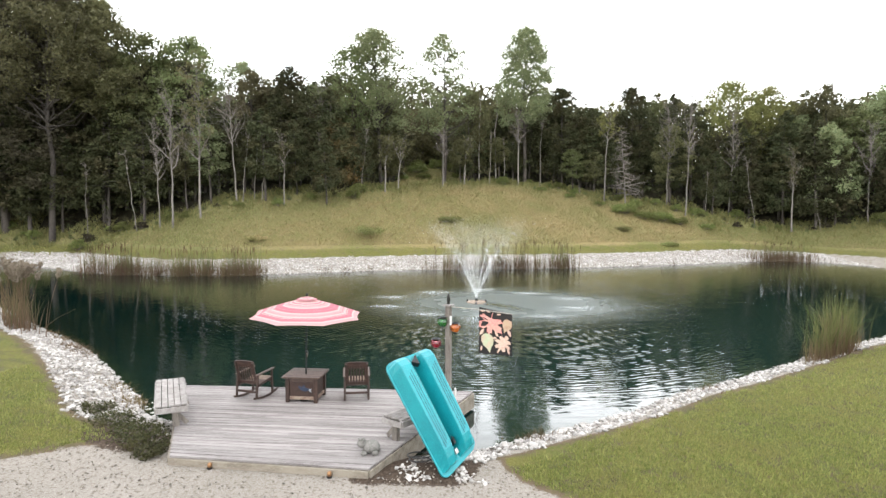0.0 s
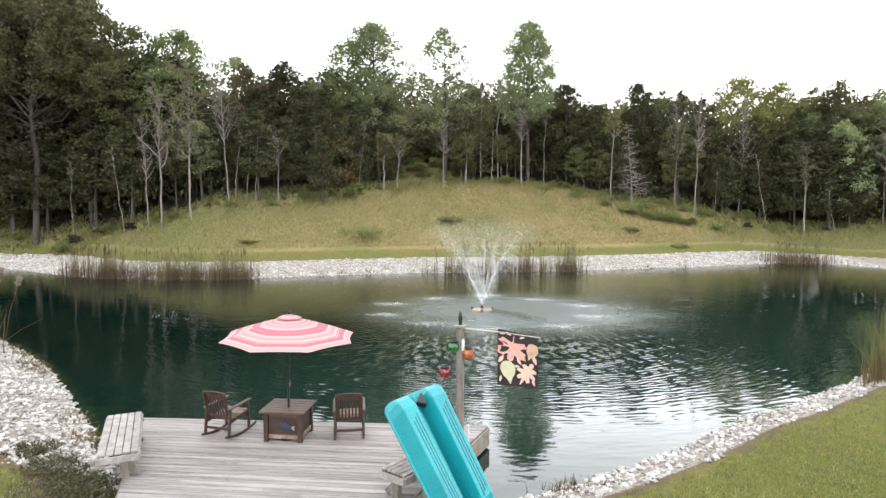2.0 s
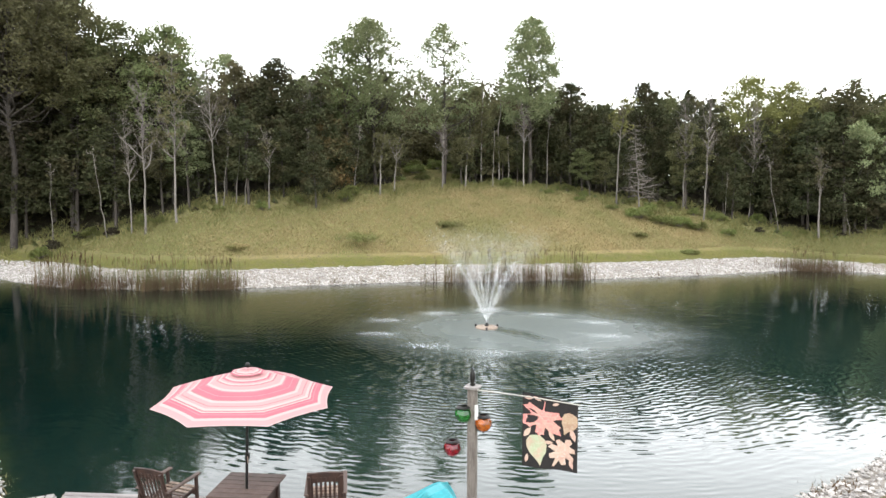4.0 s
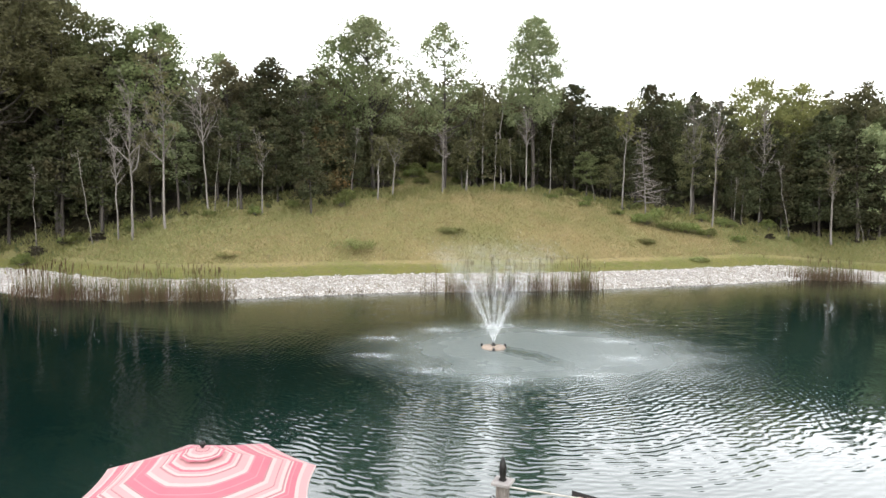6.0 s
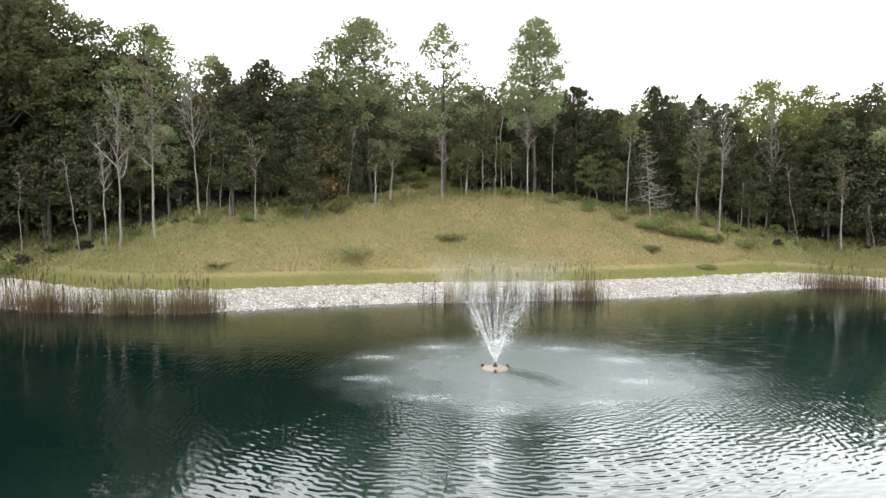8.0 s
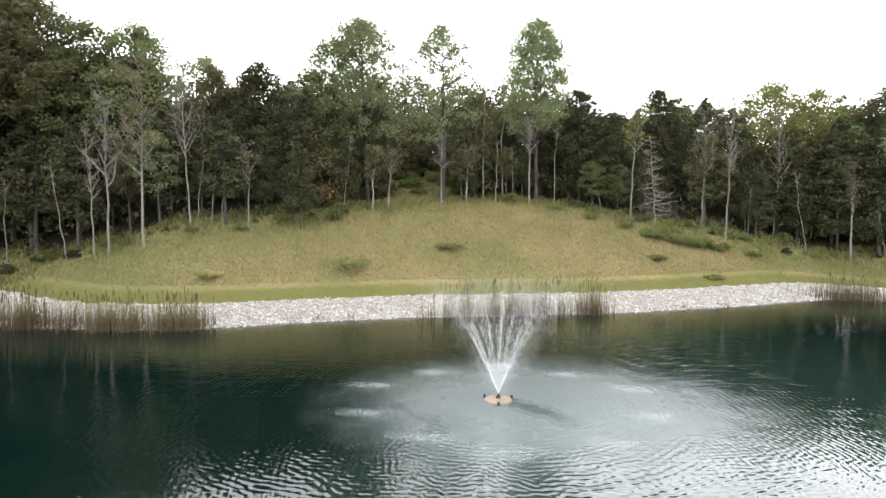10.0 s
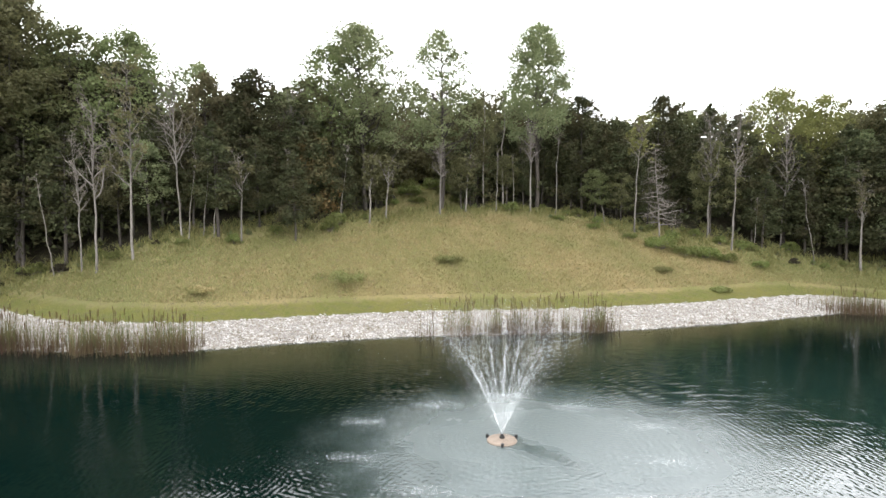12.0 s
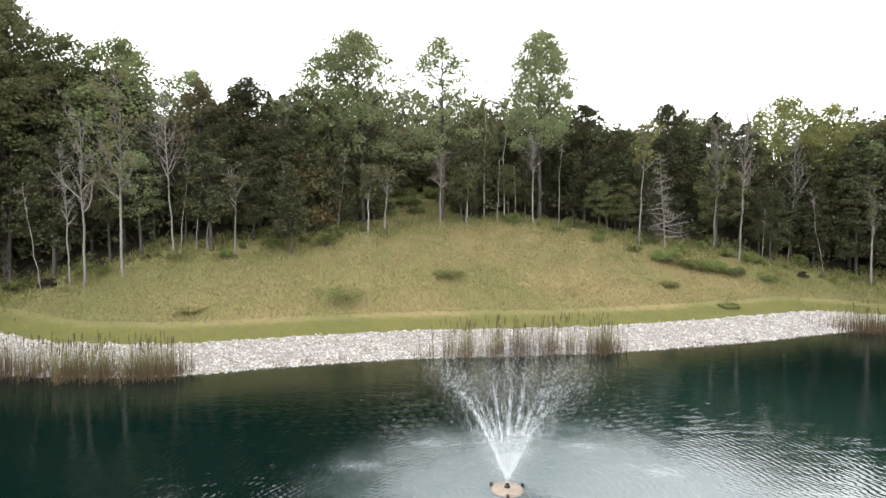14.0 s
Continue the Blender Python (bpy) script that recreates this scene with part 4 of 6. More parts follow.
def fill_tree(x, y, low=0.72, high=0.98):
    top = 4.9 + (float(np.interp(x * 75 / (y + 3), *SKYLINE)) - 4.9) * (y + 3) / 75 * rng.uniform(low, high)
    h = top - land_at(x, y)
    if h < 4:
        return
    # darkest foliage at the edge and far left stands in for shade below the canopy
    edge = y - float(treeline(x)) < 7.5
    p_cedar = (0.62 if edge else 0.4) if -24 < x < 24 else (0.92 if edge else 0.25)
    if rng.random() < p_cedar:
        k, full, kind, label = rng.integers(len(CEDARS)), 12, "cedar_tree", "dark green cedar in the wood on the hill"
        meshes = CEDARS[k]
    else:
        k, full, kind, label = (int(rng.choice((1, 5, 5, 5))) if x < -27 else int(rng.integers(5))), 13, "broadleaf_tree", "leafy green tree in the wood on the hill"
        meshes = OAKS[k]
    key = (kind, k)
    m = pose(x, y, land_at(x, y) - 0.1, 0, 0, rng.random() * 360)
    wide = rng.uniform(1.0, 1.3)
    if key not in made:
        made[key] = plant(kind, meshes, x, y, label, scale=h / full, group="trees of the wood")
        ob = made[key]
    else:
        ob = copy_thing(made[key], m)
    ob.matrix_basis = m @ Matrix.Diagonal((h / full * wide, h / full * wide, h / full, 1))


for x in np.arange(-62, 62, 2.9):
    for back, low, high in ((2.2, 0.42, 0.75), (5.5, 0.62, 0.9), (9.5, 0.78, 0.98), (13.5, 0.86, 1.0)):
        fx = x + rng.normal() * 0.8
        fy = float(treeline(fx)) + back + rng.normal() * 0.9
        if 26.5 < fx < 38.5 and back > 3:
            low, high = 0.6, 0.82
        if not clear_lane(fx, fy, 3.2):
            fill_tree(fx, fy, low, high)


def far_woods():
    """The depth of the wood behind its edge, in one mesh of leaves and one of stems."""
    stems, crown = Geo(), Geo()
    cent, spread = [], []
    for x in np.arange(-95, 95, 3.2):
        for back in (18, 23, 30, 40):
            fx, fy = x + rng.normal() * 1.2, float(treeline(x)) + back + rng.normal()
            if clear_lane(fx, fy, 1.2):
                continue
            z0 = land_at(fx, fy)
            h = 4.9 + (float(np.interp(fx * 75 / (fy + 3), *SKYLINE)) - 4.9) * (fy + 3) / 75 * rng.uniform(0.84, 1.0) - z0
            h = max(h, 6.0)
            tube(stems, [(fx, fy, z0 - 0.3), (fx, fy, z0 + h * 0.9)], (0.15, 0.03), 5, False)
            for _ in range(52):
                k = rng.random() ** 1.1
                rr = 2.4 * np.sin(np.pi * (0.15 + 0.8 * k)) * np.sqrt(rng.random())
                a = rng.random() * 6.283
                cent.append((fx + rr * np.cos(a), fy + rr * np.sin(a), z0 + h * (0.06 + 0.92 * k)))
                spread.append(0.8)
    for x in np.arange(-24, 12, 0.9):
        for fy in (91, 94, 97):
            z0 = land_at(x, fy)
            for h in np.arange(0.4, 12, 0.7):
                cent.append((x + rng.normal() * 0.5, fy + rng.normal() * 0.8, z0 + h))
                spread.append(1.0)
    for x in np.arange(-100, 100, 0.9):
        for back in (33, 37, 42):
            fx, fy = x + rng.normal() * 0.4, float(treeline(x)) + back + rng.normal() * 0.6
            for h in np.arange(0.5, 9, 1.0):
                cent.append((fx, fy, land_at(fx, fy) + h + rng.normal() * 0.3) if h < 1 else (fx + rng.normal() * 0.4, fy, cent[-1][2] + 1.0))
                spread.append(1.15)
    under = []
    for x in np.arange(-70, 70, 0.75):
        for back in (3.5, 7.5, 12, 16.5, 21):
            fx, fy = x + rng.normal() * 0.5, float(treeline(x)) + back + rng.normal() * 1.2
            if not clear_lane(fx, fy, 2.4):
                under.append((fx, fy, land_at(fx, fy) + rng.uniform(0.3, 2.6)))
    low = Geo()
    leaves(low, under, 0.36, 1.1, 22)
    leaves(crown, cent, 0.42, np.array(spread), 14)
    w = thing("far_woods", "deep green wood behind the hill's edge", "woods", kind="stuff")
    tagged(part("stems", stems, "bark", w), kind="stuff")
    tagged(part("foliage", crown, "oak_leaf", w), kind="stuff")
    tagged(part("undergrowth", low, "cedar_leaf", w), kind="stuff")


far_woods()


# ---- shrubs ----
def shrub_mesh(r, h, leaf, clumps=43, per=46, size=0.12):
    g, f = Geo(), Geo()
    cent = []
    for i in range(clumps):
        a, k = rng.random() * 6.283, np.sqrt(rng.random())
        tip = np.array([np.cos(a) * r * k, np.sin(a) * r * k, h * (1 - 0.6 * k * k) * rng.uniform(0.35, 1.0)])
        tube(g, [(tip[0] * 0.15, tip[1] * 0.15, -0.05), tip * np.array([0.6, 0.6, 0.6]), tip], (0.018, 0.012, 0.005), 3, False)
        cent.append(tip)
    leaves(f, cent, size, r * 0.3, per, 0.1, 0.7)
    return g.mesh("twig_growth", MAT["twig"], True), f.mesh("foliage", MAT[leaf])


EDGE_SHRUBS = [shrub_mesh(1.1, 1.3, "shrub_leaf", 28, 36, 0.2), shrub_mesh(0.9, 1.7, "green_leaf", 28, 36, 0.2),
               shrub_mesh(1.0, 1.1, "brown_leaf", 24, 34, 0.2)]
masters = [None] * 3
for x in np.arange(-52, 52, 1.15):
    fx = x + rng.normal() * 0.6
    fy = float(treeline(fx)) + rng.normal() * 0.9 + 1.3
    if clear_lane(fx, fy, 2.4):
        continue
    k = int(rng.choice(3, p=(0.5, 0.4, 0.1)))
    sc = rng.uniform(0.3, 0.95)
    m = pose(fx, fy, land_at(fx, fy) - 0.05, 0, 0, rng.random() * 360) @ Matrix.Scale(sc, 4)
    if masters[k] is None:
        masters[k] = plant("shrub", EDGE_SHRUBS[k], fx, fy, "leafy shrub at the foot of the wood", "shrub", group="shrubs along the wood")
        masters[k].matrix_basis = m
    else:
        copy_thing(masters[k], m)

for x, y, sc, leaf in ((-11.0, 53.1, 1.25, "bush_leaf"), (-3.3, 57.6, 0.8, "bush_leaf"), (14.5, 61.5, 0.6, "bush_leaf"), (-19.5, 48.6, 0.6, "meadow_blade"),
                       (19.0, 60.5, 0.6, "bush_leaf")):
    plant("shrub", shrub_mesh(1.35 * sc, 0.34 * sc, leaf, 40, 60, 0.12), x, y, "low green bush in the dry meadow", "shrub", group="bushes in the meadow")
big = shrub_mesh(1.5, 1.5, "shrub_leaf", 46, 60, 0.17)
rank = plant("shrub", big, 15.6, 65.6, "broad bright green shrub at the foot of the wood", "shrub", group="shrubs along the wood", scale=0.9)
for x, y, sc in ((13.0, 66.4, 0.6), (17.6, 65.4, 0.95), (19.6, 65.9, 1.1), (21.6, 66.0, 0.85), (24.8, 66.4, 0.7), (9.8, 67.2, 0.6), (6.6, 68.0, 0.55), (-23.5, 54.0, 0.5),
                 (-7.4, 71.5, 0.8), (-3.2, 73.0, 0.9), (-8.6, 75.5, 1.2), (-4.4, 78.0, 1.3), (-6.4, 81.5, 1.4), (-9.6, 80.0, 1.3), (-1.6, 76.0, 1.1), (-2.0, 80.0, 1.3), (-9.8, 70.0, 0.7), (-13.5, 62.5, 0.6)):
    copy_thing(rank, pose(x, y, land_at(x, y) - 0.05, 0, 0, rng.random() * 360) @ Matrix.Scale(sc * 0.8, 4))
for x, y, r, h in ((-8.1, 9.75, 0.45, 0.16), (-7.2, 9.1, 0.5, 0.18), (-6.6, 8.75, 0.4, 0.2), (-6.15, 8.35, 0.5, 0.27), (-5.75, 7.95, 0.42, 0.28), (-5.45, 7.6, 0.3, 0.2)):
    plant("creeping_shrub", shrub_mesh(r, h, "creeper_leaf", 46, 20, 0.05), x, y, "sprawling dull green shrub over pale stones", "shrub", group="creeping shrubs by the deck")


# ---- reeds and grass ----
def blades(geo, xy, heights, width, lean, base_z=None, segs=3):
    """Upright tapering blades that bend to one side."""
    k = len(xy)
    z0 = land(xy[:, 0], xy[:, 1]) if base_z is None else base_z
    a = rng.random(k) * 6.283
    d = np.stack([np.cos(a), np.sin(a)], 1) * (np.abs(rng.normal(size=k)) * lean)[:, None]
    b = rng.random(k) * 6.283
    side = np.stack([np.cos(b), np.sin(b), np.zeros(k)], 1) * (width * rng.uniform(0.6, 1.3, k))[:, None]
    rows = []
    for i in range(segs + 1):
        s = i / segs
        c = np.stack([xy[:, 0] + d[:, 0] * heights * s ** 1.8, xy[:, 1] + d[:, 1] * heights * s ** 1.8, z0 - 0.04 + heights * s * (1 - 0.18 * s * np.abs(d).sum(1))], 1)
        w = side * (1 - 0.93 * s ** 1.5)
        rows += [c - w, c + w]
    verts = np.stack(rows, 1).reshape(-1, 3)
    n = 2 * (segs + 1)
    q = np.array([(2 * i, 2 * i + 1, 2 * i + 3, 2 * i + 2) for i in range(segs)])
    quads = (np.arange(k)[:, None, None] * n + q[None]).reshape(-1, 4)
    return geo.add(verts, quads)


def shore_point(x, near=False):
    """The waterline's y at x, on the far or the near side."""
    best = [p for p in EDGE if abs(p[0] - x) < 1.2 and ((p[1] < 26) if near else (p[1] > 36))]
    best = np.array(best)
    return float(np.interp(x, *best[np.argsort(best[:, 0])].T))


def reed_clump(label, spots, height, green, heads=0, plumes=0, group="reeds along the shore", width=0.016, lean=0.12, green_mat="reed"):
    spots = np.array(spots)
    c = spots.mean(0)
    ob = thing("reed_clump", label, "reeds", Matrix.Translation((c[0], c[1], 0)), group)
    k = len(spots)
    pick = rng.random(k) < green
    zb = np.maximum(land(spots[:, 0], spots[:, 1]), -0.15)
    hs = height * (0.25 + 0.85 * rng.random(k) ** 1.1)
    local = spots - c
    hs = np.where(pick, hs, hs * 0.72)
    for name, sel, mat in (("green_foliage", pick, green_mat), ("dry_foliage", ~pick, "dry_reed")):
        if sel.any():
            tagged(part(name, blades(Geo(), local[sel], hs[sel], width, lean, zb[sel]), mat, ob), kind="stuff")
    if heads:
        sel = rng.choice(k, min(heads, k), False)
        g, st = Geo(), Geo()
        for i in sel:
            x, y, z, h = local[i, 0], local[i, 1], zb[i], height * rng.uniform(0.75, 1.0)
            dx = rng.normal(size=2) * 0.06 * h
            tube(st, [(x, y, z - 0.05), (x + dx[0] * 0.4, y + dx[1] * 0.4, z + h * 0.5), (x + dx[0], y + dx[1], z + h)], 0.007, 4, False)
            tube(g, [(x + dx[0] * 0.82, y + dx[1] * 0.82, z + h * 0.84), (x + dx[0], y + dx[1], z + h)], 0.02, 5)
        tagged(part("stalk_growth", st, "dry_reed", ob), kind="stuff")
        tagged(part("seed_growth", g, "seed_head", ob), kind="stuff")
    if plumes:
        g, st = Geo(), Geo()
        cent = []
        for i in rng.choice(k, plumes, False):
            x, y, z, h = local[i, 0], local[i, 1], zb[i], height * rng.uniform(0.95, 1.12)
            dx = rng.normal(size=2) * 0.16 * h
            tube(st, [(x, y, z - 0.05), (x + dx[0] * 0.4, y + dx[1] * 0.4, z + h * 0.55), (x + dx[0], y + dx[1], z + h)], 0.008, 4, False)
            cent += [(x + dx[0] * f, y + dx[1] * f, z + h * (f + 0.02)) for f in (0.93, 0.97, 1.0, 1.03)]
        leaves(g, cent, 0.11, 0.09, 14, 0.1, 1.4)
        tagged(part("stalk_growth", st, "dry_reed", ob), kind="stuff")
        tagged(part("plumes", g, "plume", ob), kind="stuff")
    return ob


def shore_spots(x0, x1, n, depth=0.9, near=False, bunch=0.0):
    out = []
    mids = rng.uniform(x0, x1, max(3, int((x1 - x0) * 1.4)))
    while len(out) < n:
        x = rng.uniform(x0, x1) if rng.random() > bunch else float(rng.choice(mids)) + rng.normal() * 0.3
        if x0 <= x <= x1:
            out.append((x, shore_point(x, near) + rng.normal() * depth * 0.5 - 0.1))
    return out


for a, b in ((-31.0, -27.2), (-27.2, -23.4), (-23.4, -19.6), (-19.6, -15.9)):
    reed_clump("brown and green cattails at the stony shore", shore_spots(a, b, 800 if a > -28 else 300, 1.2, bunch=0.7), 2.3, 0.6, 34, lean=0.2, width=0.015)
reed_clump("thin green cattails in shallow water", shore_spots(-4.7, -3.5, 34, 0.6), 1.9, 0.6, 4)
for a, b in ((-3.0, 0.6), (0.6, 4.4), (4.4, 8.4)):
    reed_clump("tan and green cattails at the stony shore", shore_spots(a, b, 470, 1.0, bunch=0.7), 2.45, 0.6, 30, lean=0.16, width=0.014)
reed_clump("tan cattails at the pond's far corner", [(x, y) for x, y in zip(rng.normal(28.6, 1.5, 900), rng.normal(57.4, 0.8, 900))], 2.1, 0.5, 24)
reed_clump("tall tan reeds with pale plumes on the stony bank", [(x - 0.85 * (y - 19.4), y) for x, y in zip(rng.normal(-17.9, 0.4, 300), rng.normal(19.4, 0.8, 300))], 2.2, 0.3, 0, 60, lean=0.26, width=0.012)
reed_clump("tall green and tan reeds at the lawn's edge", [(x + 0.95 * (y - 17.45), y) for x, y in zip(rng.normal(12.1, 0.24, 1000), rng.normal(17.45, 0.55, 1000))], 2.15, 0.72, lean=0.34, width=0.012, green_mat="green_reed")
reed_clump("low grassy weeds in shallow water", [(x, y) for x, y in zip(rng.normal(1.9, 0.35, 160), rng.normal(9.75, 0.22, 160))], 0.35, 0.55, 0, lean=0.5, width=0.012)
for x, y, k in ((-16.2, 19.6, 150), (-14.9, 18.3, 110), (-13.6, 17.0, 170), (-12.7, 16.2, 90), (-9.0, 12.5, 60), (-7.9, 11.3, 120), (6.6, 13.6, 50)):
    reed_clump("low yellow-green grass at the stony waterline", [(px, py) for px, py in zip(rng.normal(x, 0.32, 3 * k), rng.normal(y, 0.32, 3 * k))], 0.22, 0.9, 0, lean=0.9, width=0.014, green_mat="green_reed")
for x in (-11.9, -10.4, -8.7, 13.7, 17.0):
    reed_clump("small dry weed on the stony shore", [(px, py) for px, py in zip(rng.normal(x, 0.25, 40), rng.normal(shore_point(x) + 0.45, 0.15, 40))], 0.42, 0.6, 0, lean=0.4, width=0.014)


def scatter(n, x0, x1, y0, y1, keep):
    pts = np.c_[rng.uniform(x0, x1, n), rng.uniform(y0, y1, n)]
    return pts[keep(pts[:, 0], pts[:, 1])]


def in_meadow(x, y):
    s = shore_distance(x, y)
    lane = np.abs(x - (2.1 - 0.121 * (y + 3.14) + 0.7 * np.sin(y * 0.45))) < 3.4
    return (s > 7.0) & ((y < treeline(x) + 0.5) | (lane & (y < 80))) & (y > 40)


def in_lawn(x, y):
    s = shore_distance(x, y)
    uneven = 0.16 * np.sin(x * 5.3 + y * 2.9) * np.sin(y * 4.1 - x * 1.7) + 0.10 * np.sin(x * 17 - y * 11) + rng.normal(size=np.shape(x)) * 0.08
    return (s > stone_width(x, y) + 0.34 + 0.25 * np.clip(3.0 - x, 0, 1) * (x > 0) + uneven) & (y > gravel_edge(x) + 0.2 + uneven) & (y < 24)


def lawn_tufts(xy, low=0.03, high=0.10, thin=0.006, thick=0.014, droop=0.7):
    """One bent blade a tuft, as single triangles."""
    k = len(xy)
    z = land(xy[:, 0], xy[:, 1])
    a, b = rng.random(k) * 6.283, rng.random(k) * 6.283
    h = rng.uniform(low, high, k)
    w = rng.uniform(thin, thick, k)
    side = np.stack([np.cos(a) * w, np.sin(a) * w, np.zeros(k)], 1)
    lean = np.abs(rng.normal(size=k)) * droop * h
    foot = np.stack([xy[:, 0], xy[:, 1], z - 0.012], 1)
    tip = foot + np.stack([np.cos(b) * lean, np.sin(b) * lean, h], 1)
    return Geo().add(np.stack([foot - side, foot + side, tip], 1).reshape(-1, 3), None, np.arange(k * 3).reshape(-1, 3))


pts = scatter(560000, -48, 46, 44, 80, in_meadow)
green_side = rng.random(len(pts)) < 0.1 + 0.75 * lushness(pts[:, 0], pts[:, 1])
tagged(part("green_meadow_grass", lawn_tufts(pts[green_side], 0.08, 0.26, 0.014, 0.035, 1.1), "lush_blade"), "green uncut grass on the hill's flanks", "grass", kind="stuff")
pts = pts[~green_side]
tagged(part("meadow_grass", lawn_tufts(pts, 0.08, 0.26, 0.014, 0.035, 1.1), "meadow_blade"), "tall dry tan and green meadow grass on the hill", "grass", kind="stuff")


def by_the_wood(x, y):
    """Rank green growth that thins out from the trees into the meadow."""
    gap = treeline(x) + 1.5 - y + 1.2 * np.sin(x * 0.9) + 0.8 * np.sin(x * 2.3 + 1)
    return (gap > -2.5) & (rng.random(np.shape(x)) < np.exp(-np.clip(gap, 0, 9) / 1.0)) & (y > 46)


pts = scatter(150000, -48, 46, 46, 74, by_the_wood)
tagged(part("rank_weeds", lawn_tufts(pts, 0.15, 0.6, 0.03, 0.07, 0.9), "weed_leaf"), "rank green weeds along the foot of the wood", "weeds", kind="stuff")

pts = np.concatenate([scatter(430000, 0.5, 21, 4.0, 23, in_lawn), scatter(70000, -12, -4, 4.5, 14, in_lawn)])
pts = pts[(rng.random(len(pts)) < np.clip(1.5 - 0.075 * pts[:, 1], 0.3, 1)) & (pts[:, 0] < 4 + pts[:, 1])]
tagged(part("lawn_grass", lawn_tufts(pts), "lawn_blade"), "short mown green lawn grass", "grass", kind="stuff")


# ---- stones ----
ICO = np.array([(0, 0, 1), *[(0.894 * math.cos(a * 1.2566), 0.894 * math.sin(a * 1.2566), 0.447) for a in range(5)],
                *[(0.894 * math.cos(a * 1.2566 + 0.628), 0.894 * math.sin(a * 1.2566 + 0.628), -0.447) for a in range(5)], (0, 0, -1)])
ICO_T = [(0, 1 + i, 1 + (i + 1) % 5) for i in range(5)] + [(1 + i, 6 + i, 1 + (i + 1) % 5) for i in range(5)] + \
        [(1 + (i + 1) % 5, 6 + i, 6 + (i + 1) % 5) for i in range(5)] + [(11, 6 + (i + 1) % 5, 6 + i) for i in range(5)]


def stones(xy, size_lo, size_hi, lift=0.25, form=ICO):
    k = len(xy)
    v = np.repeat(form[None], k, 0) * rng.uniform(0.72, 1.28, (k, len(form), 1))
    sc = rng.uniform(size_lo, size_hi, k)[:, None] * rng.uniform([0.7, 0.7, 0.4], [1.25, 1.25, 0.75], (k, 3)) * 0.5
    v = v * sc[:, None]
    a = rng.random(k) * 6.283
    tilt = rng.normal(size=k) * 0.35
    c, s, ct, st = np.cos(a), np.sin(a), np.cos(tilt), np.sin(tilt)
    y1, z1 = v[..., 1] * ct[:, None] - v[..., 2] * st[:, None], v[..., 1] * st[:, None] + v[..., 2] * ct[:, None]
    x2, y2 = v[..., 0] * c[:, None] - y1 * s[:, None], v[..., 0] * s[:, None] + y1 * c[:, None]
    z0 = land(xy[:, 0], xy[:, 1]) + sc[:, 2] * lift + rng.random(k) * 0.02
    verts = np.stack([x2 + xy[:, :1], y2 + xy[:, 1:], z1 + z0[:, None]], -1)
    return verts


def stone_stuff(name, xy, lo, hi, label, mat="stone", form=ICO, tris=ICO_T):
    v = stones(xy, lo, hi, 0.25, form)
    t = (np.arange(len(v))[:, None, None] * len(form) + np.array(tris)[None]).reshape(-1, 3)
    return tagged(part(name, Geo().add(v.reshape(-1, 3), None, t), mat), label, "stones", kind="stuff")


def on_bank(x, y, extra=0.0):
    s = shore_distance(x, y)
    return (s > -0.35) & (s < stone_width(x, y) + extra + 0.12 * np.sin(x * 3.1 + y * 2.3) + 0.08 * np.sin(x * 9.7 - y * 7.1))


OCT = np.array([(1, 0, 0), (0, 1, 0), (-1, 0, 0), (0, -1, 0), (0, 0, 1), (0, 0, -1)], float)
OCT_T = [(0, 1, 4), (1, 2, 4), (2, 3, 4), (3, 0, 4), (1, 0, 5), (2, 1, 5), (3, 2, 5), (0, 3, 5)]
far_pts = scatter(90000, -46, 34, 38, 64, lambda x, y: on_bank(x, y) & (x > -44))[:17000]
stone_stuff("far_shore_stones", far_pts, 0.09, 0.21, "pale crushed limestone along the far shore", "crushed_stone", OCT, OCT_T)


def not_under_deck(x, y):
    return ~((y > 7.0) & (y < 11.6) & (x > -4.9 - 0.45 * (y - 7.0)) & (x < -0.9 + 0.42 * (y - 7.0)))


near_pts = scatter(95000, -26, 18, 7.2, 27, lambda x, y: on_bank(x, y) & not_under_deck(x, y))
nearest = ((near_pts[:, 0] > -8.6) & (near_pts[:, 0] < -5.2)) | ((near_pts[:, 0] > 0.2) & (near_pts[:, 0] < 3.2))
rest = near_pts[~nearest]
stone_stuff("shore_stones", rest[:11000], 0.04, 0.13, "pale limestone rubble along the near shore")
singles = near_pts[nearest][:300]
bank = thing("stone_bank", "pale limestone rubble beside the deck", "stones", kind="structure")
shapes = []
for i in range(12):
    v = stones(np.zeros((1, 2)), 0.2, 0.3)[0]
    v = v - v.mean(0)
    shapes.append(Geo().add(v, None, ICO_T).mesh("stone", MAT["stone"]))
for i, (x, y) in enumerate(singles[:300]):
    ob = part("stone", shapes[i % 12], None, bank)
    sc = rng.uniform(0.3, 0.75)
    ob.matrix_basis = pose(x, y, land_at(x, y) + 0.03 * sc, rng.normal() * 15, rng.normal() * 15, rng.random() * 360) @ Matrix.Scale(sc, 4)
stone_stuff("bank_pebbles", near_pts[nearest][300:2600], 0.035, 0.13, "small pale stones between the rubble")
rubble = scatter(900, -1.0, 0.9, 6.9, 8.7, lambda x, y: not_under_deck(x, y) & (np.sin(x * 7 + y * 5) > -0.2))
stone_stuff("loose_rubble", rubble[:300], 0.03, 0.10, "scattered pale stones on dark soil beside the deck")
gr = scatter(9000, -10, 3.2, 4.2, 8.4, lambda x, y: (y < gravel_edge(x) - 0.05) & not_under_deck(x, y))
stone_stuff("drive_pebbles", gr[:2600], 0.012, 0.05, "loose small pebbles on the gravel drive", "drive_stone")
stalk = Geo()
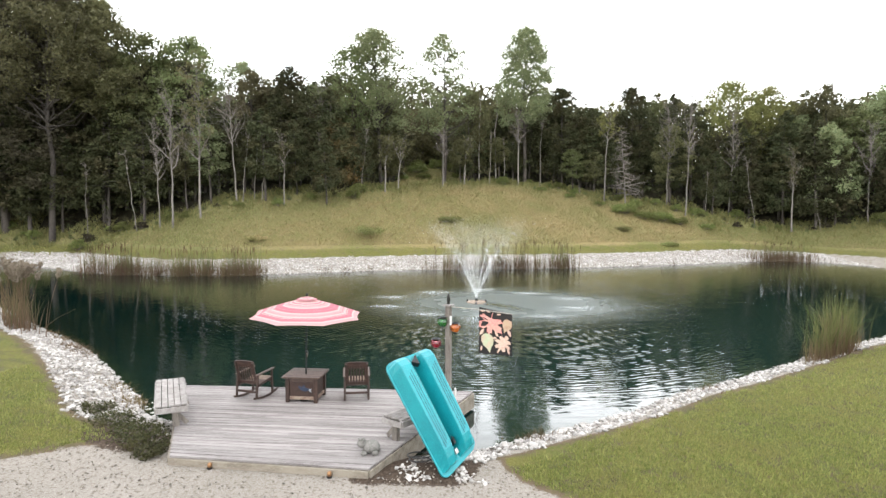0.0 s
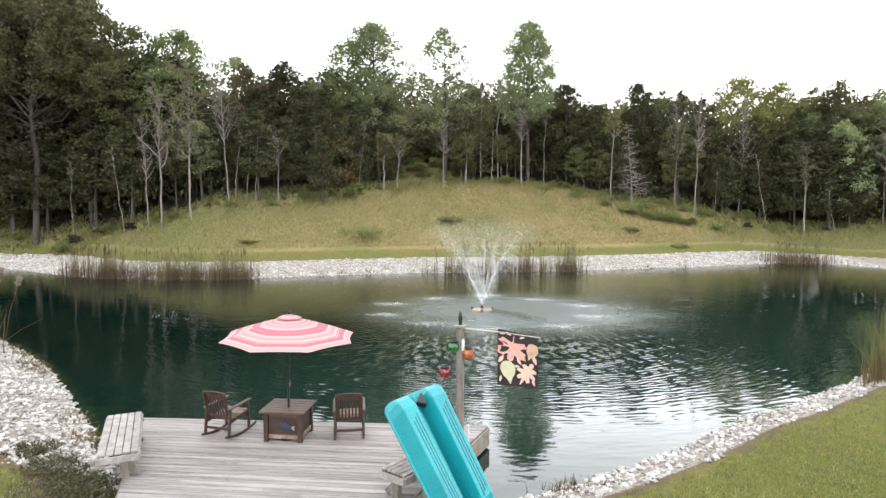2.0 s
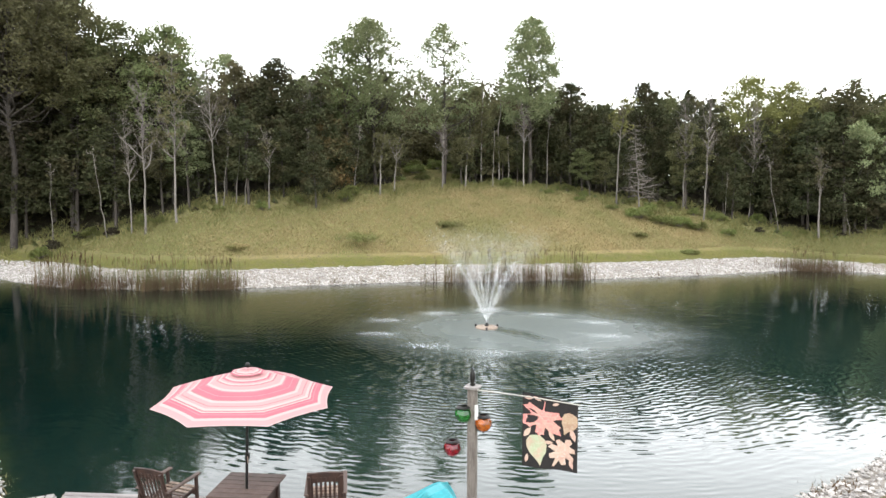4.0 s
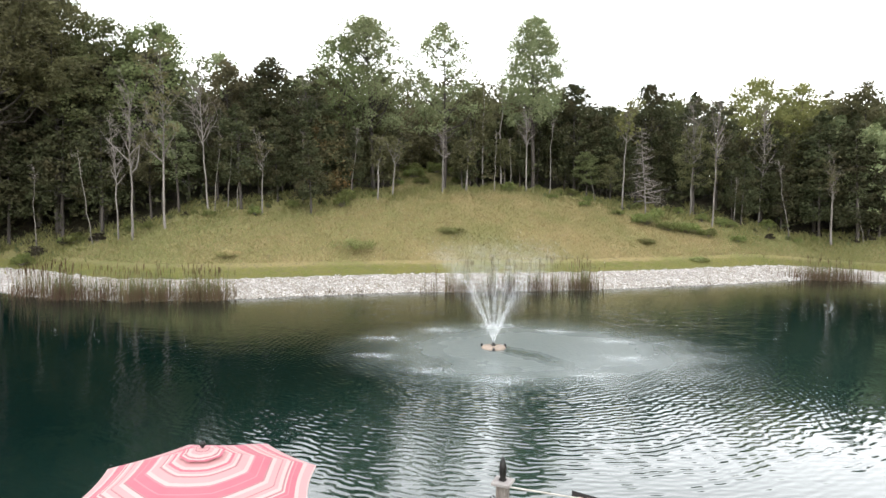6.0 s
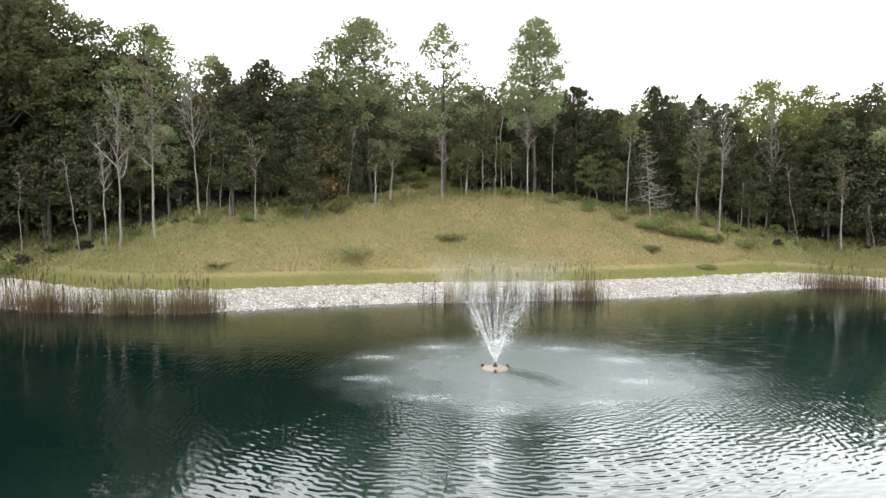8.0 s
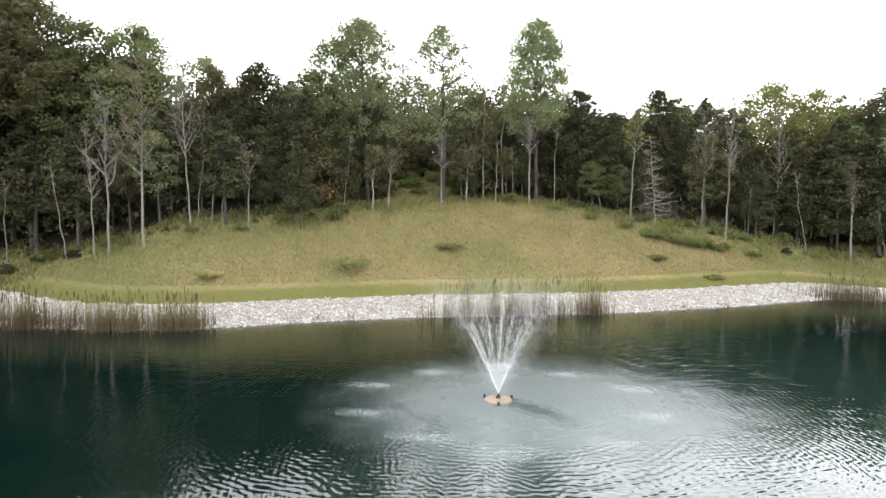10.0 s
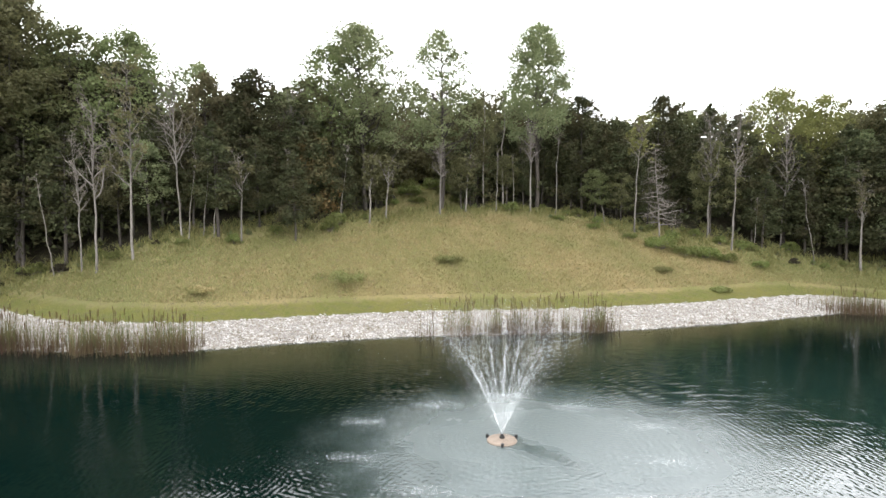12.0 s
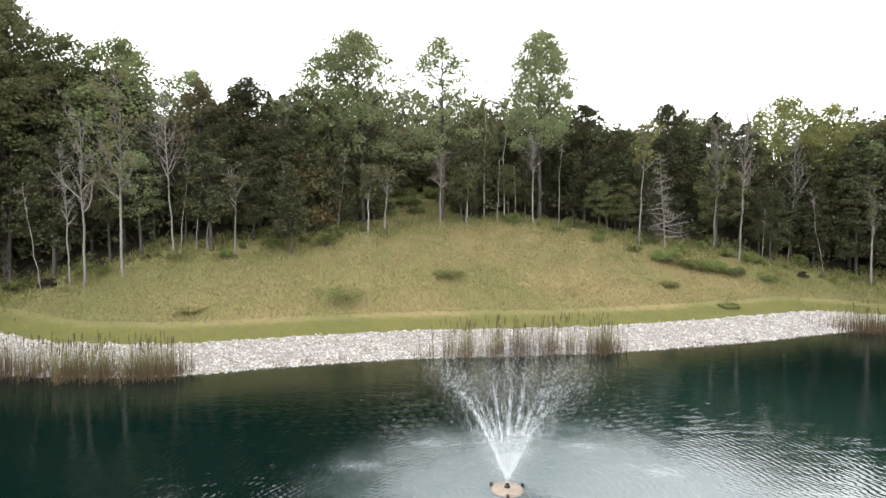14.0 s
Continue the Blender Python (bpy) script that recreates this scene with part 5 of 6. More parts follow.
tube(stalk, [(-17.3, 20.0, 0.0), (-16.8, 20.25, 0.45), (-16.2, 20.6, 0.8)], (0.012, 0.009, 0.004), 5)
tagged(part("leaning_reed", stalk, "dry_reed"), "single dry reed stalk leaning over the water", "reed")


# ---- the deck ----
DZ = 0.45
NL, NR, FL, FR = np.array((-4.88, 7.23)), np.array((-1.16, 6.98)), np.array((-6.92, 11.52)), np.array((0.5, 11.63))


def deck_line(k, side):
    return NL + (FL - NL) * k if side == 0 else NR + (FR - NR) * k


deck = thing("deck", "weathered grey timber deck on posts over the pond", "deck")
ROWS_OF_BOARDS = 32
for i in range(ROWS_OF_BOARDS):
    k0, k1 = i / ROWS_OF_BOARDS, (i + 1) / ROWS_OF_BOARDS
    gap = 0.05
    a, b = deck_line(k0 + gap / ROWS_OF_BOARDS, 0), deck_line(k0 + gap / ROWS_OF_BOARDS, 1)
    c, d = deck_line(k1 - gap / ROWS_OF_BOARDS, 1), deck_line(k1 - gap / ROWS_OF_BOARDS, 0)
    cuts = [0.0, 1.0] if i < 8 or rng.random() < 0.25 else [0.0, float(rng.choice((0.36, 0.5, 0.64))), 1.0]
    for u0, u1 in zip(cuts[:-1], cuts[1:]):
        e = 0.0003
        p = [a + (b - a) * (u0 + (e if u0 else 0)), a + (b - a) * (u1 - (e if u1 < 1 else 0)), d + (c - d) * (u1 - (e if u1 < 1 else 0)), d + (c - d) * (u0 + (e if u0 else 0))]
        up = rng.normal() * 0.0012
        g = Geo()
        lo = [(*q, DZ - 0.038 + up) for q in p]
        mid = [(*q, DZ - 0.005 + up) for q in p]
        ctr = np.mean(p, 0)
        hi = [(*(q + np.sign(ctr - q) * np.array((0.003, 0.005))), DZ + up) for q in p]
        g.add(lo + mid + hi, [(3, 2, 1, 0), (8, 9, 10, 11)] + [(j, (j + 1) % 4, 4 + (j + 1) % 4, 4 + j) for j in range(4)] + [(4 + j, 4 + (j + 1) % 4, 8 + (j + 1) % 4, 8 + j) for j in range(4)])
        part("board", g, "deck_wood", deck)


def fascia(a, b, top, depth, name="fascia_board"):
    g = Geo()
    n = np.array((b[1] - a[1], a[0] - b[0]))
    n = n / np.linalg.norm(n) * 0.021
    beam(g, (a[0] + n[0], a[1] + n[1], top - depth / 2), (b[0] + n[0], b[1] + n[1], top - depth / 2), 0.038, depth)
    return part(name, g, "fascia", deck)


fascia(NL, NR, DZ - 0.042, 0.17)
fascia(NR, FR, DZ - 0.042, 0.36)
fascia(FR, FL, DZ - 0.042, 0.36)
fascia(FL, NL, DZ - 0.042, 0.19)
for k in (0.42, 0.72, 0.97):
    for u in (0.04, 0.35, 0.65, 0.96):
        p = deck_line(k, 0) * (1 - u) + deck_line(k, 1) * u
        g = Geo()
        beam(g, (p[0], p[1], -1.2), (p[0], p[1], DZ - 0.06), 0.1, 0.1, (0, 1, 0))
        part("support_post", g, "post_wood", deck)
for k in (0.05, 0.28, 0.5, 0.72, 0.95):
    a, b = deck_line(k, 0), deck_line(k, 1)
    g = Geo()
    beam(g, (a[0] + 0.1, a[1], DZ - 0.115), (b[0] - 0.1, b[1], DZ - 0.115), 0.05, 0.14)
    part("joist", g, "fascia", deck)


def deck_bench(a, b, width, top, label, inner):
    """A slatted bench along a-b; inner is the side sign on which the deck lies."""
    a, b = np.array(a), np.array(b)
    d = (b - a) / np.linalg.norm(b - a)
    nrm = np.array((-d[1], d[0]))
    ob = thing("deck_bench", label, "bench", Matrix.Translation((*((a + b) / 2), DZ)), "benches on the deck")
    c = (a + b) / 2
    a, b = a - c, b - c
    top -= DZ
    slats = 5
    w = width / slats
    for i in range(slats):
        o = nrm * ((i + 0.5) * w - width / 2)
        g = Geo()
        beam(g, (*(a + o), top - 0.019), (*(b + o + d * rng.normal() * 0.004), top - 0.019), w - 0.012, 0.038)
        part("slat", g, "bench_wood", ob)
    for p, q in ((a - d * 0.021 - nrm * width / 2, a - d * 0.021 + nrm * width / 2), (b + d * 0.021 - nrm * width / 2, b + d * 0.021 + nrm * width / 2),
                 (a - nrm * (width / 2 + 0.002), b - nrm * (width / 2 + 0.002)), (a + nrm * (width / 2 + 0.002), b + nrm * (width / 2 + 0.002))):
        g = Geo()
        beam(g, (*p, top - 0.06 - 0.042), (*q, top - 0.06 - 0.042), 0.036, 0.11)
        part("apron", g, "bench_wood", ob)
    for u in (0.14, 0.86):
        f = a + (b - a) * u + nrm * inner * 0.08
        g = Geo()
        beam(g, (*(f - d * 0.001), 0.0), (*f, top - 0.04), 0.14, 0.09, (d[0], d[1], 0))
        part("leg", g, "post_wood", ob)
        for z0, z1, reach in ((0.02, 0.22, 0.22), (top - 0.07, top - 0.25, 0.24)):
            g = Geo()
            e = f + nrm * inner * reach
            beam(g, (*e, z0 + 0.02), (*(f + nrm * inner * 0.05), z1), 0.09, 0.045, (d[0], d[1], 0.001))
            part("brace", g, "post_wood", ob)
    return ob


deck_bench((-5.47, 8.40), (-6.5, 10.24), 0.60, 0.985, "weathered grey slatted bench on the deck's edge", -1)
deck_bench((-0.93, 8.12), (-0.2, 9.2), 0.50, 0.965, "weathered grey slatted bench beside the lantern post", 1)


# ---- rocking chairs ----
def rocking_chair(m, label):
    """Faces its own +y, stands on z = 0."""
    ob = thing("rocking_chair", label, "chair", m, "rocking chairs by the table")
    W = 0.60

    for sx in (-1, 1):
        x = sx * (W / 2 - 0.025)
        g = Geo()
        ys = np.linspace(-0.42, 0.52, 9)
        zs = 0.03 + 0.30 * (ys - 0.05) ** 2
        for (y0, z0), (y1, z1) in zip(zip(ys[:-1], zs[:-1]), zip(ys[1:], zs[1:])):
            beam(g, (x, y0 - 0.004, z0), (x, y1 + 0.004, z1), 0.04, 0.045, cham=0.004)
        part("rocker", g, "brown_wood", ob)
        g = Geo()
        beam(g, (x, -0.33, 0.07), (x, -0.27, 0.60), 0.045, 0.05, (0, 1, 0))
        part("rear_leg", g, "brown_wood", ob)
        g = Geo()
        beam(g, (x, 0.30, 0.05), (x, 0.28, 0.62), 0.045, 0.05, (0, 1, 0))
        part("front_leg", g, "brown_wood", ob)
        g = Geo()
        beam(g, (x, -0.34, 0.605), (x, 0.36, 0.635), 0.075, 0.028)
        part("armrest", g, "table_wood", ob)
        g = Geo()
        beam(g, (x * 0.93, -0.27, 0.33), (x * 0.93, 0.29, 0.41), 0.03, 0.06)
        part("side_rail", g, "brown_wood", ob)
        g = Geo()
        beam(g, (x * 0.86, -0.23, 0.36), (x * 0.86, -0.42, 0.92), 0.05, 0.035, (0, 1, 0))
        part("back_stile", g, "brown_wood", ob)
    g = Geo()
    beam(g, (-W / 2 + 0.03, -0.315, 0.215), (W / 2 - 0.03, -0.315, 0.215), 0.03, 0.05)
    part("rear_stretcher", g, "brown_wood", ob)
    g = Geo()
    beam(g, (-W / 2 + 0.03, 0.29, 0.34), (W / 2 - 0.03, 0.29, 0.34), 0.03, 0.06)
    part("front_rail", g, "brown_wood", ob)
    for i in range(7):
        y = -0.2 + i * 0.083
        g = Geo()
        beam(g, (-W / 2 + 0.045, y, 0.375 + 0.1 * (y + 0.2) ), (W / 2 - 0.045, y, 0.375 + 0.1 * (y + 0.2)), 0.06, 0.02)
        # the front slats are paler: highlights on the brown seat put into the colour
        part("seat_slat", g, "pale_trim" if i > 3 else "table_wood", ob)
    # the back: a curved top rail, a bottom rail and upright slats
    g = Geo()
    xs = np.linspace(-W / 2 + 0.05, W / 2 - 0.05, 8)
    for x0, x1 in zip(xs[:-1], xs[1:]):
        z0, z1 = 0.925 - 0.28 * x0 * x0, 0.925 - 0.28 * x1 * x1
        beam(g, (x0 - 0.003, -0.372, z0 - 0.04), (x1 + 0.003, -0.372, z1 - 0.04), 0.028, 0.17, (0, -0.29, 1), cham=0.004)
    part("top_rail", g, "brown_wood", ob)
    g = Geo()
    beam(g, (-W / 2 + 0.05, -0.255, 0.43), (W / 2 - 0.05, -0.255, 0.43), 0.028, 0.075, (0, -0.29, 1))
    part("lower_rail", g, "brown_wood", ob)
    for i in range(7):
        x = -0.195 + i * 0.065
        g = Geo()
        beam(g, (x, -0.262, 0.44), (x, -0.39, 0.885), 0.034, 0.014, (0, 1, 0.3), cham=0.003)
        part("back_slat", g, "brown_wood", ob)
    return ob


chair = rocking_chair(pose(-2.24, 10.86, DZ, 0, 0, 13), "brown-stained wooden rocking chair facing the water")
chair2 = copy_thing(chair, pose(-4.68, 10.76, DZ, 0, 0, -14))
tagged(chair2, "brown-stained wooden rocking chair turned beside the table")


# ---- table and umbrella ----
def side_table():
    ob = thing("umbrella_table", "square brown wooden table with panelled sides", "table", pose(-3.42, 10.72, DZ, 0, 0, -1.5))
    W, D, H = 0.90, 0.84, 0.615
    for i in range(6):
        g = Geo()
        y = -D / 2 + D / 6 * (i + 0.5)
        beam(g, (-W / 2, y, H - 0.018), (W / 2, y, H - 0.018), D / 6 - 0.006, 0.036)
        part("top_board", g, "table_wood", ob)
    bw, bd = W - 0.14, D - 0.14
    for sx in (-1, 1):
        for sy in (-1, 1):
            g = Geo()
            cham_box(g, (sx * (bw / 2 - 0.045), sy * (bd / 2 - 0.045), (H - 0.038) / 2), (0.09, 0.09, H - 0.038))
            part("corner_post", g, "brown_wood", ob)
    for sx, sy in ((0, -1), (0, 1), (-1, 0), (1, 0)):
        length = (bw if sy else bd) - 0.19
        rot = np.eye(3) if sy else np.array([(0, -1, 0), (1, 0, 0), (0, 0, 1)], float)
        c = np.array((sx * (bw / 2 - 0.05), sy * (bd / 2 - 0.05), 0))
        g = Geo()
        cham_box(g, c + (0, 0, 0.30), (length, 0.022, 0.44), rot)
        part("panel", g, "brown_wood", ob)
        o = np.array((sx, sy, 0)) * 0.022
        g = Geo()
        cham_box(g, c + o + (0, 0, 0.105), (length, 0.03, 0.075), rot)
        part("lower_rail", g, "pale_trim", ob)
        g = Geo()
        cham_box(g, c + o + (0, 0, 0.525), (length, 0.03, 0.07), rot)
        part("upper_rail", g, "table_wood", ob)
    return ob


side_table()


def plain(name, rgb, rough=0.5, dark=0.7):
    return surface(name, rgb, tuple(v * dark for v in rgb), None, 9, 60, rough, 0.05, 0.002)


MAT["blue_paint"] = plain("blue_enamel", (0.018, 0.03, 0.06))
MAT["pale_paint"] = plain("pale_enamel", (0.27, 0.282, 0.3))
# a small fish-shaped plaque on the table's panel
fish = thing("fish_plaque", "small blue and white enamel fish on the table panel", "plaque", pose(-3.34, 10.295, DZ + 0.36, 90, 0, -1.5))
pts_f = [(0.13 * math.cos(a) * (1.0), 0.045 * math.sin(a) + 0.012 * math.cos(2 * a) - 0.03 * math.cos(a)) for a in np.linspace(0, 2 * np.pi, 20, False)]
part("body", prism(Geo(), pts_f, 0, 0.012), "blue_paint", fish)
part("tail", prism(Geo(), [(0.10, -0.035), (0.175, -0.085), (0.165, -0.03), (0.19, 0.005), (0.115, -0.012)], 0.001, 0.011), "pale_paint", fish)
part("fin", prism(Geo(), [(-0.05, 0.055), (0.04, 0.025), (0.01, 0.085)], 0.001, 0.01), "blue_paint", fish)


def canopy_material():
    m, n, l, p = nodes_of("pink_striped_canvas")
    at = n.new("ShaderNodeAttribute")
    at.attribute_name = "ring"
    jit = noise_tex(n, l, 40, 2)
    r = calc(n, l, "MULTIPLY_ADD", calc(n, l, "SUBTRACT", jit, 0.5), 0.006, at.outputs["Fac"])
    ramp = n.new("ShaderNodeValToRGB")
    ramp.color_ramp.interpolation = "CONSTANT"
    pink, pale, rose, white, dusk = (0.385, 0.135, 0.16), (0.41, 0.215, 0.22), (0.335, 0.085, 0.12), (0.44, 0.305, 0.29), (0.25, 0.115, 0.13)
    bands = [(0.0, pale), (0.15, white), (0.18, rose), (0.21, pale), (0.235, white), (0.26, dusk), (0.28, pale), (0.35, white), (0.385, pink), (0.40, rose),
             (0.475, pink), (0.485, rose), (0.55, dusk), (0.565, white), (0.60, pale), (0.655, dusk), (0.665, pale), (0.70, white), (0.735, dusk), (0.755, white),
             (0.77, rose), (0.80, pink), (0.81, rose), (0.865, white), (0.905, pale), (0.985, white)]
    e = ramp.color_ramp.elements
    e[0].position, e[0].color = bands[0][0], (*bands[0][1], 1)
    e[1].position, e[1].color = bands[1][0], (*bands[1][1], 1)
    for pos, c in bands[2:]:
        k = e.new(pos)
        k.color = (*c, 1)
    l.new(r, ramp.inputs[0])
    fade = noise_tex(n, l, 3.0, 3)
    col = mix_colors(n, l, calc(n, l, "MULTIPLY", fade, 0.2), ramp.outputs[0], (0.5, 0.26, 0.25))
    l.new(col, p.inputs["Base Color"])
    p.inputs["Roughness"].default_value = 0.85
    weave = noise_tex(n, l, 220, 2)
    bumped(n, l, p, weave, 0.12, 0.002)
    tr = n.new("ShaderNodeBsdfTranslucent")
    l.new(col, tr.inputs["Color"])
    mx = n.new("ShaderNodeMixShader")
    mx.inputs[0].default_value = 0.22
    l.new(p.outputs[0], mx.inputs[1])
    l.new(tr.outputs[0], mx.inputs[2])
    l.new(mx.outputs[0], n["Material Output"].inputs["Surface"])
    return m


MAT["canopy"] = canopy_material()


def canopy_mesh(radius, z_rim, z_top, turn, r_in=0.0, rings=14, per=8, lo=0.0, hi=1.0, name="canopy"):
    """Eight cloth panels that sag between the ribs, with a hem that hangs in shallow arcs."""
    verts, ring = [], []
    sides = 8 * per
    for i in range(rings + 1):
        k = i / rings
        for j in range(sides):
            a = turn + j * 2 * math.pi / sides
            u = (j % per) / per
            chord = math.cos(math.pi / 8) / math.cos((u - 0.5) * math.pi / 4)
            sag = 4 * u * (1 - u)
            r = r_in + (radius - r_in) * k
            rr = r * chord * (1 - 0.035 * sag * k ** 3)
            z = z_top + (z_rim - z_top) * (0.80 * k + 0.20 * k * k) - 0.035 * sag * k * (1.2 - k) + 0.008 * sag * k ** 4
            verts.append((rr * math.cos(a), rr * math.sin(a), z))
            ring.append(lo + (hi - lo) * k)
    q = [(i * sides + j, (i + 1) * sides + j, (i + 1) * sides + (j + 1) % sides, i * sides + (j + 1) % sides) for i in range(rings) for j in range(sides)]
    me = Geo().add(verts, q).mesh(name, MAT["canopy"], True)
    at = me.attributes.new("ring", "FLOAT", "POINT")
    at.data.foreach_set("value", np.array(ring))
    return me


def umbrella():
    ob = thing("patio_umbrella", "pink and white striped patio umbrella in the table", "umbrella", pose(-3.403, 10.617, DZ, 0.4, 1.6, 0))
    turn = radians(213)
    part("canopy", canopy_mesh(1.31, 2.005, 2.395, turn, 0.10), None, ob)
    part("vent_cap", canopy_mesh(0.25, 2.388, 2.452, turn, 0.02, 5, lo=0.62, hi=0.80, name="vent_cap"), None, ob)
    g = Geo()
    tube(g, [(0, 0, 0.02), (0, 0, 1.2), (0, 0, 2.445)], 0.021, 12)
    part("pole", g, "dark_metal", ob)
    g = Geo()
    lathe(g, [(0.0, 2.43), (0.02, 2.435), (0.014, 2.462), (0.03, 2.472), (0.036, 2.496), (0.024, 2.522), (0.0, 2.53)], 14)
    part("finial", g, "dark_metal", ob, smooth=True)
    g = Geo()
    lathe(g, [(0.02, 0.0), (0.15, 0.0), (0.15, 0.05), (0.05, 0.08), (0.03, 0.2), (0.02, 0.2)], 20)
    part("base", g, "dark_metal", ob)
    for i in range(8):
        a = turn + i * math.pi / 4
        g = Geo()
        tube(g, [(0.04 * math.cos(a), 0.04 * math.sin(a), 2.365), (0.66 * math.cos(a), 0.66 * math.sin(a), 2.19), (1.30 * math.cos(a), 1.30 * math.sin(a), 1.995)], 0.007, 5)
        rib = part("rib", g, "dark_metal", ob)
        g = Geo()
        tube(g, [(0.03 * math.cos(a), 0.03 * math.sin(a), 1.88), (0.66 * math.cos(a), 0.66 * math.sin(a), 2.18)], 0.006, 5)
        part("strut", g, "dark_metal", rib)
    g = Geo()
    lathe(g, [(0.022, 1.85), (0.036, 1.855), (0.036, 1.90), (0.022, 1.905)], 12)
    part("runner", g, "dark_metal", ob)
    g = Geo()
    cham_box(g, (0.02, -0.03, 1.12), (0.06, 0.06, 0.10))
    crank = part("crank_box", g, "dark_metal", ob)
    g = Geo()
    tube(g, [(0.03, -0.06, 1.13), (0.05, -0.10, 1.12), (0.055, -0.10, 1.05)], 0.008, 6)
    part("crank_handle", g, "pale_trim", crank)
    return ob


umbrella()


# ---- lantern post, flag ----
PX, PY = -0.01, 10.21


def lantern_post():
    ob = thing("lantern_post", "weathered grey timber post with a cap and finial", "post", Matrix.Translation((PX, PY, DZ)))
    askew = Matrix.Rotation(radians(-20), 3, "Z")
    g = Geo()
    cham_box(g, (0, 0, 1.17), (0.115, 0.115, 2.34), askew, 0.01)
    part("shaft", g, "post_wood", ob)
    g = Geo()
    cham_box(g, (0, 0, 2.357), (0.195, 0.195, 0.034), askew, 0.006)
    part("cap", g, "bench_wood", ob)
    g = Geo()
    lathe(g, [(0.03, 2.374), (0.042, 2.385), (0.028, 2.41), (0.04, 2.46), (0.038, 2.52), (0.022, 2.59), (0.0, 2.635)], 14)
    part("finial", g, "dark_metal", ob, smooth=True)
    g = Geo()
    cham_box(g, (0.055, -0.07, 2.02), (0.05, 0.03, 0.20))
    part("thermometer", g, "white_plastic", ob, "small white thermometer")
    for s, (dx, dz) in {"a": (-0.125, 2.18), "b": (0.15, 2.06)}.items():
        g = Geo()
        sg = -1 if dx < 0 else 1
        tube(g, [(sg * 0.055, -0.03, dz), (sg * 0.10, -0.03, dz + 0.05), (dx, -0.03, dz + 0.03), (dx, -0.03, dz - 0.01)], 0.006, 6)
        part("hook", g, "dark_metal", ob)
    g = Geo()
    tube(g, [(-0.055, -0.03, 1.84), (-0.14, -0.03, 1.80), (-0.25, -0.03, 1.72), (-0.275, -0.03, 1.69)], 0.006, 6)
    part("hook", g, "dark_metal", ob)
    return ob


lantern_post()


def glass_material(name, rgb):
    m, n, l, p = nodes_of(name)
    streak = noise_tex(n, l, 9, 2)
    l.new(mix_colors(n, l, stepped(n, l, streak, 0.35, 0.65), rgb, tuple(v * 0.45 for v in rgb)), p.inputs["Base Color"])
    p.inputs["Roughness"].default_value = 0.08
    p.inputs["Transmission Weight"].default_value = 0.35
    p.inputs["Specular IOR Level"].default_value = 0.8
    return m


MAT["green_glass"] = glass_material("green_glass", (0.012, 0.13, 0.02))
MAT["orange_glass"] = glass_material("orange_glass", (0.42, 0.105, 0.012))
MAT["red_glass"] = glass_material("red_glass", (0.2, 0.004, 0.014))


def lantern(x, z, glass, label):
    """A round ribbed glass lantern hung by a wire; z is the middle of the glass."""
    ob = thing("hanging_lantern", label, "lantern", Matrix.Translation((PX + x, PY - 0.03, z)), "lanterns on the post")
    g = Geo()
    prof = [(0.03, -0.10), (0.075, -0.085), (0.108, -0.04), (0.115, 0.0), (0.105, 0.045), (0.075, 0.085), (0.06, 0.095)]
    lathe(g, prof, 48, wobble=0.035)
    part("glass", g, glass, ob, smooth=True)
    g = Geo()
    lathe(g, [(0.062, 0.088), (0.1, 0.09), (0.1, 0.102), (0.07, 0.118), (0.055, 0.118)], 20)
    part("collar", g, "dark_metal", ob)
    g = Geo()
    lathe(g, [(0.0, -0.145), (0.012, -0.135), (0.03, -0.105), (0.034, -0.095)], 14)
    part("bottom_cap", g, "dark_metal", ob)
    g = Geo()
    tube(g, [(-0.075, 0, 0.105), (-0.045, 0, 0.17), (0, 0, 0.205), (0.045, 0, 0.17), (0.075, 0, 0.105)], 0.0045, 5)
    part("bail", g, "dark_metal", ob)
    return ob


lantern(-0.125, DZ + 1.98, "green_glass", "green ribbed glass lantern on a wire hook")
lantern(0.15, DZ + 1.86, "orange_glass", "orange ribbed glass lantern on a wire hook")
lantern(-0.275, DZ + 1.50, "red_glass", "red ribbed glass lantern on a wire hook")

MAT["flag_black"] = surface("black_flag_cloth", (0.014, 0.012, 0.012), (0.009, 0.008, 0.008), (0.028, 0.022, 0.02), 5, 120, 0.9, 0.15, 0.002)
MAT["leaf_pink"] = surface("pink_printed_leaf", (0.47, 0.17, 0.155), (0.46, 0.26, 0.21), (0.52, 0.32, 0.28), 7, 40, 0.9, 0.1, 0.002)
MAT["leaf_cream"] = surface("cream_printed_leaf", (0.47, 0.345, 0.27), (0.43, 0.26, 0.21), (0.52, 0.43, 0.36), 7, 40, 0.9, 0.1, 0.002)
MAT["leaf_tan"] = surface("tan_printed_leaf", (0.36, 0.26, 0.17), (0.30, 0.19, 0.13), (0.44, 0.34, 0.25), 7, 40, 0.9, 0.1, 0.002)
MAT["leaf_green"] = surface("pale_green_printed_leaf", (0.33, 0.37, 0.24), (0.44, 0.30, 0.23), (0.40, 0.44, 0.32), 7, 40, 0.9, 0.1, 0.002)


